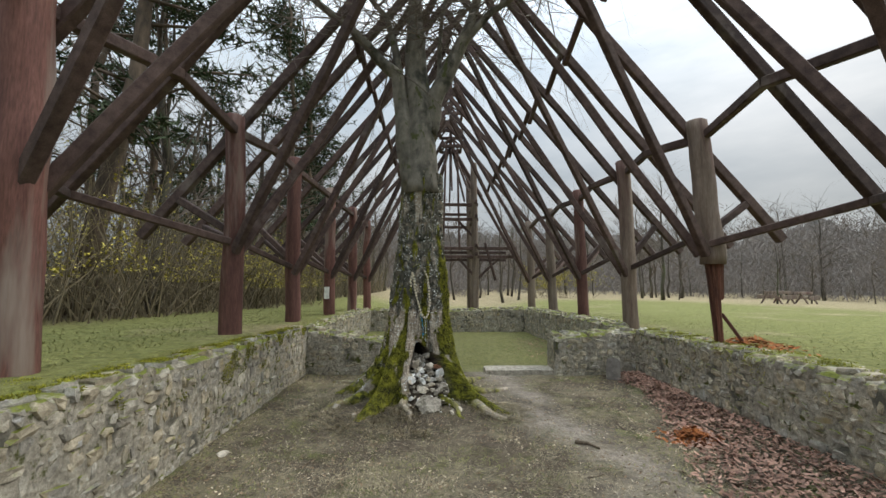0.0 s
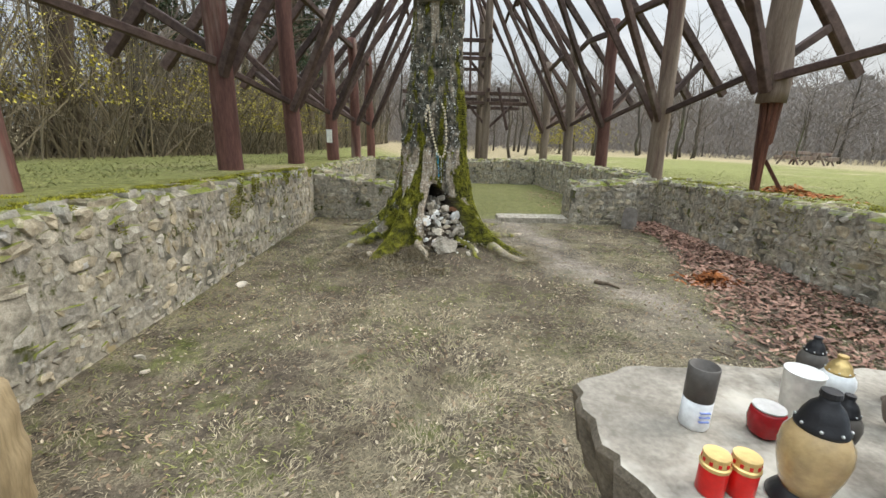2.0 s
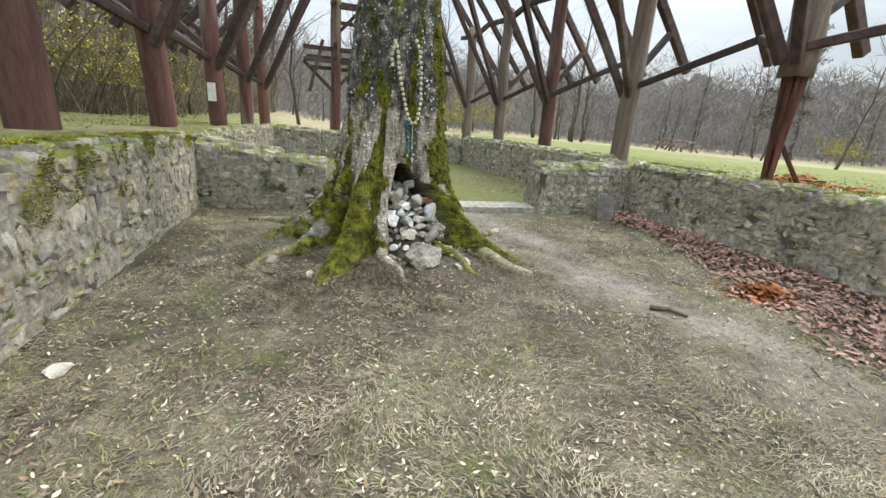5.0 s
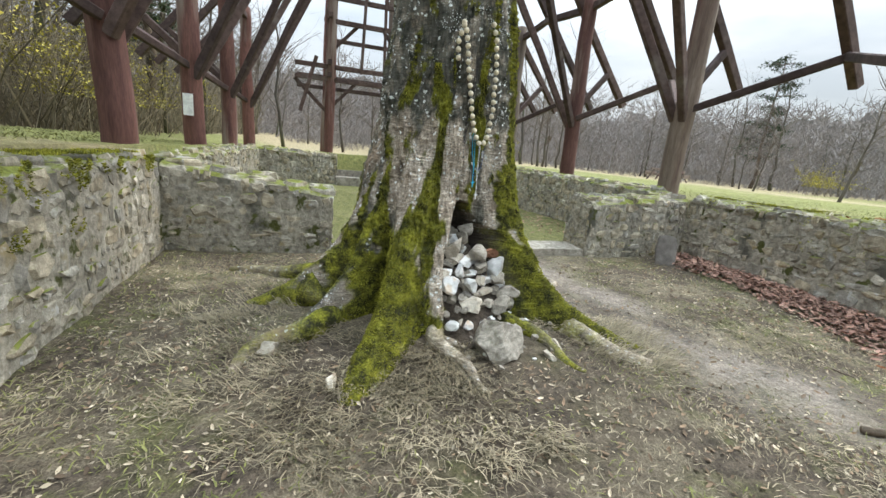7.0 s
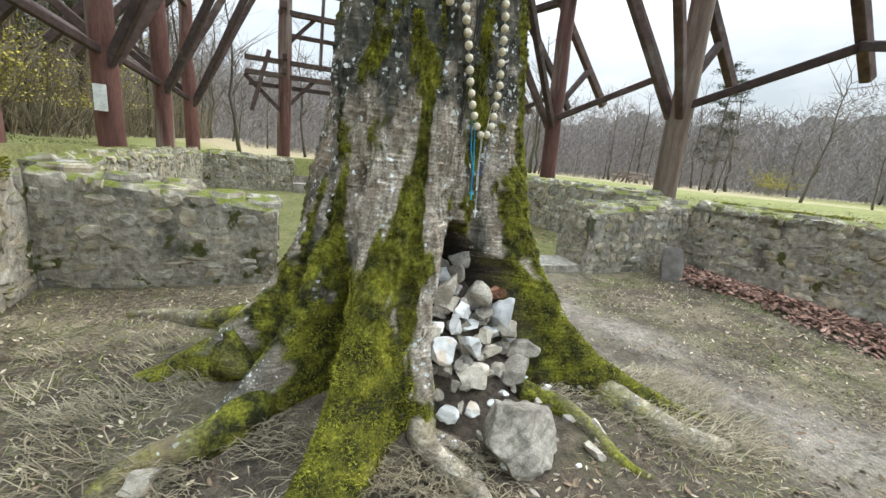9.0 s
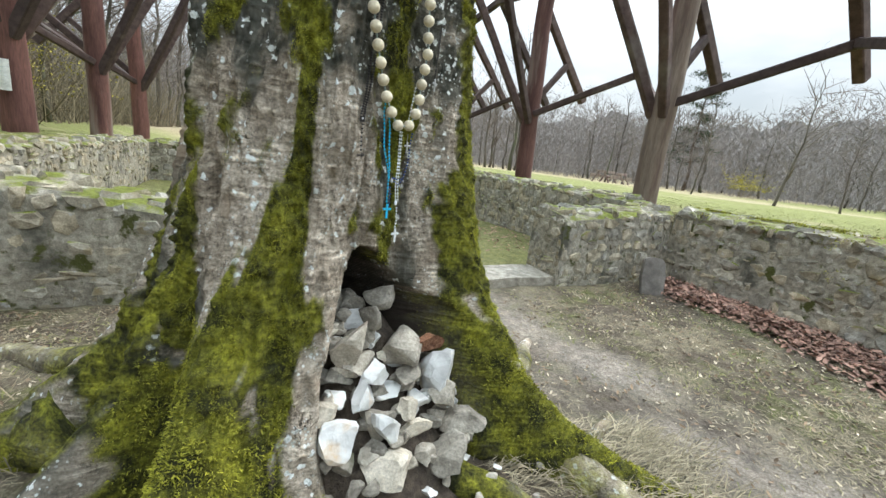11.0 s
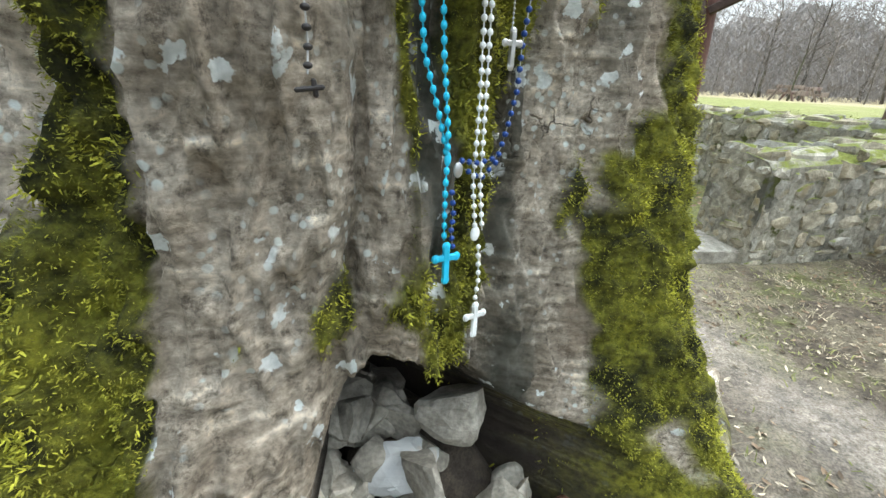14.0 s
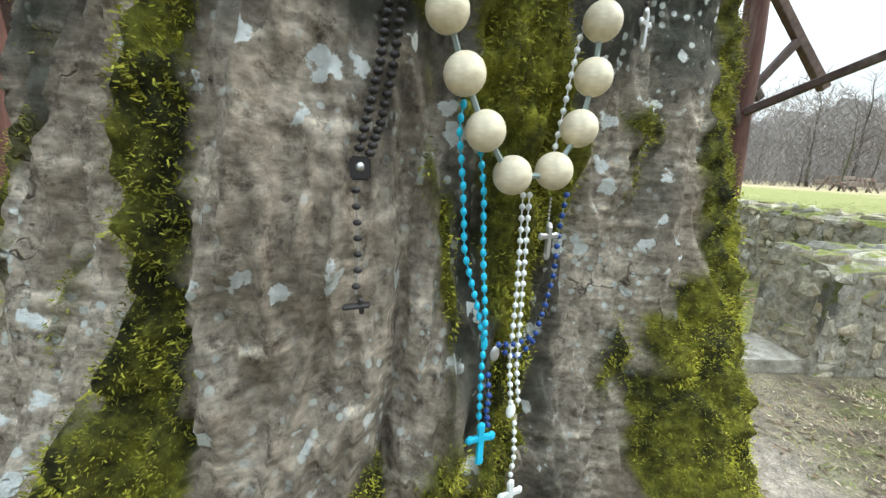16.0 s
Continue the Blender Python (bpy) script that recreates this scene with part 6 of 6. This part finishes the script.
def tree_thing(name, label, seed, height, r, spread, pine=False, twig=None):
    (v, f), (cv, cf) = bare_tree_meshes(seed, height, r, spread, pine)
    ob = thing(name, label, "tree", (0, 0, -50), "trees of the wood")
    quick("trunk", v, f, M_PINE_BARK if pine else M_BARK_FAR, ob, smooth=True)
    quick("crown", cv, cf, M_NEEDLE if pine else (twig or M_TWIG), ob)
    return ob


def build_woods():
    rnd = random.Random(77)
    proto = [tree_thing("bare_tree", "tall bare grey-brown woodland tree", s, h, r, sp) for s, h, r, sp in ((1, 11, 0.16, 0.7), (2, 13, 0.2, 0.6), (3, 9, 0.12, 0.9), (4, 12, 0.14, 0.5))]
    pines = [tree_thing("pine_tree", "tall pine with dark needles and bare lower trunk", s, h, r, 1, True) for s, h, r in ((5, 17, 0.24), (6, 14, 0.2))]
    used = set()

    def plant(p, x, y, k=1.0):
        m = pose(x, y, ground_z(x, y) - 0.05, rnd.uniform(-3, 3), rnd.uniform(-3, 3), rnd.uniform(0, 360))
        if p not in used:
            used.add(p)
            p.matrix_basis = m @ Matrix.Diagonal((k, k, k, 1))
            return
        p0 = p.scale.copy()
        p.scale = (k, k, k)
        copy_thing(p, m)
        p.scale = p0
    for x, y, j in ((-8.2, 10.5, 0), (-9.5, 14.5, 1), (-7.2, 19.5, 0), (-11.5, 8.5, 1), (-13, 17, 0), (-6.8, 24, 1), (-10.5, 4.5, 0), (-15, 12, 1), (-9.0, 27, 0), (-12.5, 22, 1), (46, 38, 1)):
        plant(pines[j], x, y, rnd.uniform(0.85, 1.1))
    for _ in range(70):
        y = rnd.uniform(-4, 48)
        x = -7.0 - 17 * rnd.random() ** 1.3 + 0.04 * y
        plant(proto[rnd.randrange(4)], x, y, rnd.uniform(0.7, 1.05))
    for _ in range(34):
        x, y = rnd.uniform(-10, 26), rnd.uniform(32, 52)
        plant(proto[rnd.randrange(4)], x, y, rnd.uniform(0.6, 0.85))
    for _ in range(48):
        a = radians(rnd.uniform(-38, 60))
        d = rnd.uniform(54, 74)
        plant(proto[rnd.randrange(4)], d * math.cos(a), 6 + d * math.sin(a), rnd.uniform(0.55, 0.9))
    # undergrowth of the near wood
    v, f = [], []
    for _ in range(5200):
        y = rnd.uniform(-6, 44)
        x = -6.4 - abs(rnd.gauss(0, 5.5)) + 0.035 * y
        z = ground_z(x, y)
        h = rnd.uniform(0.8, 4.2)
        p = Vector((x, y, z))
        d = Vector((rnd.gauss(0, 0.35), rnd.gauss(0, 0.35), 1)).normalized()
        twig_spray(v, f, p, d, h, 0.016, rnd, 1, 3, -0.08, 3)
    tagged(quick("undergrowth", v, f, M_BRUSH), "dense leafless brown undergrowth along the wood", "undergrowth", kind="stuff")
    # thickets that close the far side of the meadow
    v, f = [], []
    for _ in range(2400):
        a = radians(rnd.uniform(-42, 118))
        d = rnd.uniform(52, 76) - 12 * smoothstep(60, 110, math.degrees(a))
        x, y = d * math.cos(a), 6 + d * math.sin(a)
        z = ground_z(x, y)
        h = rnd.uniform(1.5, 5.5) * (0.85 + 0.5 * nz(x, y, 0, 0.08))
        twig_spray(v, f, Vector((x, y, z)), Vector((rnd.gauss(0, 0.45), rnd.gauss(0, 0.45), 1)).normalized(), h, 0.024, rnd, 2, 3, -0.08, 3)
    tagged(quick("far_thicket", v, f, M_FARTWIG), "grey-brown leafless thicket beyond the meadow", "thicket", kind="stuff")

    # fine crown twigs that fill the far wood
    v, f = [], []
    for _ in range(110000):
        a = radians(rnd.uniform(-42, 120))
        d = rnd.uniform(54, 82) - 12 * smoothstep(60, 110, math.degrees(a))
        x, y = d * math.cos(a), 6 + d * math.sin(a)
        top = 7.8 + 3.0 * nz(x, y, 4, 0.07) + 4.5 * abs(nz(x, y, 9, 0.16))
        z = ground_z(x, y) + rnd.random() ** 0.75 * top
        L = rnd.uniform(0.5, 1.9)
        e = Vector((rnd.gauss(0, 0.6), rnd.gauss(0, 0.6), rnd.uniform(0.1, 1))).normalized()
        w = e.cross(Vector((math.cos(a), math.sin(a), 0))).normalized() * 0.03
        p = Vector((x, y, z - 0.2))
        i = len(v)
        v += [tuple(p - w), tuple(p + w), tuple(p + e * L)]
        f.append((i, i + 1, i + 2))
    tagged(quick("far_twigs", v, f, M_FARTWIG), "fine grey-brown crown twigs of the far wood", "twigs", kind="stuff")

    # the closed mass of wood on the horizon
    v, f = [], []
    for k in range(1500):
        a = radians(-60 + 185 * k / 1499)
        d = 88 - 14 * smoothstep(60, 110, math.degrees(a)) + 0.8 * nz(k, 0, 0, 0.3)
        x, y = d * math.cos(a), 6 + d * math.sin(a)
        top = 9.6 + 3.0 * nz(x, y, 4, 0.06) + 4.2 * abs(nz(x, y, 9, 0.14)) + 1.2 * nz(x, y, 2, 0.9)
        v += [(x, y, -6), (x, y, top * 0.6), (x, y, top)]
        if k:
            f += [(3 * k - 3 + q, 3 * k + q, 3 * k + q + 1, 3 * k - 2 + q) for q in (0, 1)]
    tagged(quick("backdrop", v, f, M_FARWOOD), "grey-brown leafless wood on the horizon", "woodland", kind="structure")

    def shrub(name, x, y, w, h, mat, label, n, leaf):
        ob = thing(name, label, "shrub", (x, y, ground_z(x, y)), "shrubs at the edge of the wood")
        sv, sf, lv, lf = [], [], [], []
        for _ in range(26):
            twig_spray(sv, sf, Vector((rnd.gauss(0, w * 0.25), rnd.gauss(0, w * 0.25), -0.05)), Vector((rnd.gauss(0, 0.45), rnd.gauss(0, 0.45), 1)).normalized(), h * rnd.uniform(0.6, 1.05), 0.014, rnd, 1, 3, 0.0)
        for _ in range(n):
            c = Vector(sv[rnd.randrange(len(sv))]) + Vector((rnd.gauss(0, 0.06), rnd.gauss(0, 0.06), rnd.gauss(0, 0.06)))
            if c.z < h * 0.3:
                continue
            e = Vector((rnd.gauss(0, 1), rnd.gauss(0, 1), rnd.gauss(0, 1))).normalized() * leaf
            s = e.cross(Vector((0.3, 0.2, 1))).normalized() * leaf * 0.5
            k = len(lv)
            lv += [tuple(c - s), tuple(c + e), tuple(c + s)]
            lf.append((k, k + 1, k + 2))
        quick("brushwood", sv, sf, M_BRUSH, ob)
        quick("blossom", lv, lf, mat, ob)
    for x, y, w, h in ((-6.4, 12.5, 1.6, 2.8), (-6.0, 15.5, 1.4, 2.4), (-6.9, 9.4, 1.6, 3.2), (-5.8, 19, 1.5, 2.6), (-7.2, 7.0, 1.4, 2.6)):
        shrub("flowering_shrub", x, y, w, h, M_YELLOW, "shrub with sparse yellow-green blossom at the wood's edge", 2600, 0.055)
    for x, y, w, h in ((11.5, 36, 3.0, 3.2), (9, 35, 2.5, 2.6), (44, 30, 3.5, 2.6)):
        shrub("flowering_shrub", x, y, w, h, M_YELLOW, "large yellow flowering shrub before the far wood", 2600, 0.09)

    # young trees with stakes in the meadow
    young = tree_thing("young_tree", "young bare tree planted in the meadow", 31, 4.6, 0.06, 1.0)
    young["group"] = "young trees in the meadow"
    used.clear()
    for x, y in ((19, 15), (24, 22), (22, 27), (27, 30), (31, 28), (30, 17), (21, 36), (35, 33)):
        plant(young, x, y, rnd.uniform(0.75, 1.05))


build_woods()


def picnic_table(x, y, turn):
    z = ground_z(x, y)
    ob = thing("picnic_table", "weathered wooden picnic table with benches in the meadow", "table", (x, y, z), "picnic tables in the meadow")
    ob.rotation_euler = (0, 0, turn)
    for k in range(4):
        part("tabletop_board", beam_bm((-0.9, -0.3 + 0.2 * k, 0.74), (0.9, -0.3 + 0.2 * k, 0.74), 0.02, 0.09), M_GREYPOST, ob)
    for s in (-0.7, 0.7):
        part("bench_board", beam_bm((-0.9, s, 0.44), (0.9, s, 0.44), 0.02, 0.13), M_GREYPOST, ob)
        part("leg", beam_bm((s, -0.6, 0), (s, -0.2, 0.73), 0.04, 0.05), M_GREYPOST, ob)
        part("leg", beam_bm((s, 0.6, 0), (s, 0.2, 0.73), 0.04, 0.05), M_GREYPOST, ob)
        part("crossbar", beam_bm((s, -0.75, 0.41), (s, 0.75, 0.41), 0.03, 0.04), M_GREYPOST, ob)


picnic_table(22.5, 27.5, 0.4)
picnic_table(25.0, 28.5, 0.5)


# ---- stones of the walls ----
def lay_stones():
    for ob, p, d, side, length, thick, top_p, top_q, parts, course, ends, outer, cap in WALL_JOBS:
        rnd = random.Random(ob.name + "stones")
        singles, joined_v, joined_f = 0, [], []
        spots = []

        def face(origin, along, inward, run, tops):
            z = -0.02
            while True:
                h = course * rnd.uniform(0.55, 1.5)
                s = rnd.uniform(-0.12, 0)
                more = False
                while s < run:
                    w = course * rnd.choice((rnd.uniform(0.5, 1.0), rnd.uniform(0.9, 1.8), rnd.uniform(1.6, 2.9)))
                    mid = min(max(s + w / 2, 0.04), run - 0.04)
                    top = tops[0] + (tops[1] - tops[0]) * mid / run - 0.03
                    if z + h * 0.6 < top:
                        more = True
                        hh = min(h * rnd.uniform(0.75, 1.3), top - z + 0.02)
                        lo, hi = max(s, 0.0), min(s + w, run)
                        if hi - lo > 0.05:
                            spots.append((origin + along * ((lo + hi) / 2) + inward * 0.012 + Vector((0, 0, z + hh / 2 + rnd.uniform(-0.022, 0.022))), along, inward, (hi - lo) * rnd.uniform(0.88, 1.04), hh, rnd.uniform(0.022, 0.055)))
                    s += w
                z += h * 0.96
                if not more:
                    break
        face(p, d, side, length, (top_p, top_q))
        if ends[0]:
            face(p + side * thick, -side, d, thick, (top_p, top_p))
        if ends[1]:
            face(p + d * length, side, -d, thick, (top_q, top_q))
        # capping stones
        s = 0.0
        while s < length:
            w = rnd.uniform(0.16, 0.38)
            for lane in (0.13, thick * 0.5, thick - 0.12):
                if lane != thick * 0.5 or rnd.random() < 0.6:
                    top = top_p + (top_q - top_p) * min(1, (s + w / 2) / length)
                    spots.append((p + d * min(s + w / 2, length - 0.1) + side * (lane + rnd.uniform(-0.02, 0.03)) + Vector((0, 0, top - 0.012 + rnd.uniform(-0.015, 0.012))), d, None, w * 0.94, thick * 0.36, rnd.uniform(0.05, 0.075)))
            s += w
        for c, along, inward, w, h, depth in spots:
            if inward is None:
                rows = Matrix((along, -Vector((0, 0, 1)), along.cross(-Vector((0, 0, 1))))).transposed()
            else:
                rows = Matrix((along, inward, Vector((0, 0, 1)))).transposed()
            m = Matrix.Translation(c) @ rows.to_4x4() @ Matrix.Rotation(rnd.uniform(-0.16, 0.16), 4, "Y") @ Matrix.Diagonal((w, depth, h, 1))
            me = STONES[rnd.randrange(len(STONES))]
            near = parts and c.y > 1.2 and singles < 330
            if near:
                st = new("stone", me)
                st.parent = ob
                st.matrix_local = m
                singles += 1
            else:
                i = len(joined_v)
                joined_v += [tuple(m @ q.co) for q in me.vertices]
                joined_f += [tuple(i + k for k in q.vertices) for q in me.polygons]
        if joined_v:
            rest = quick("stones", joined_v, joined_f, M_STONE, ob)
            rest["kind"] = "stuff"


lay_stones()
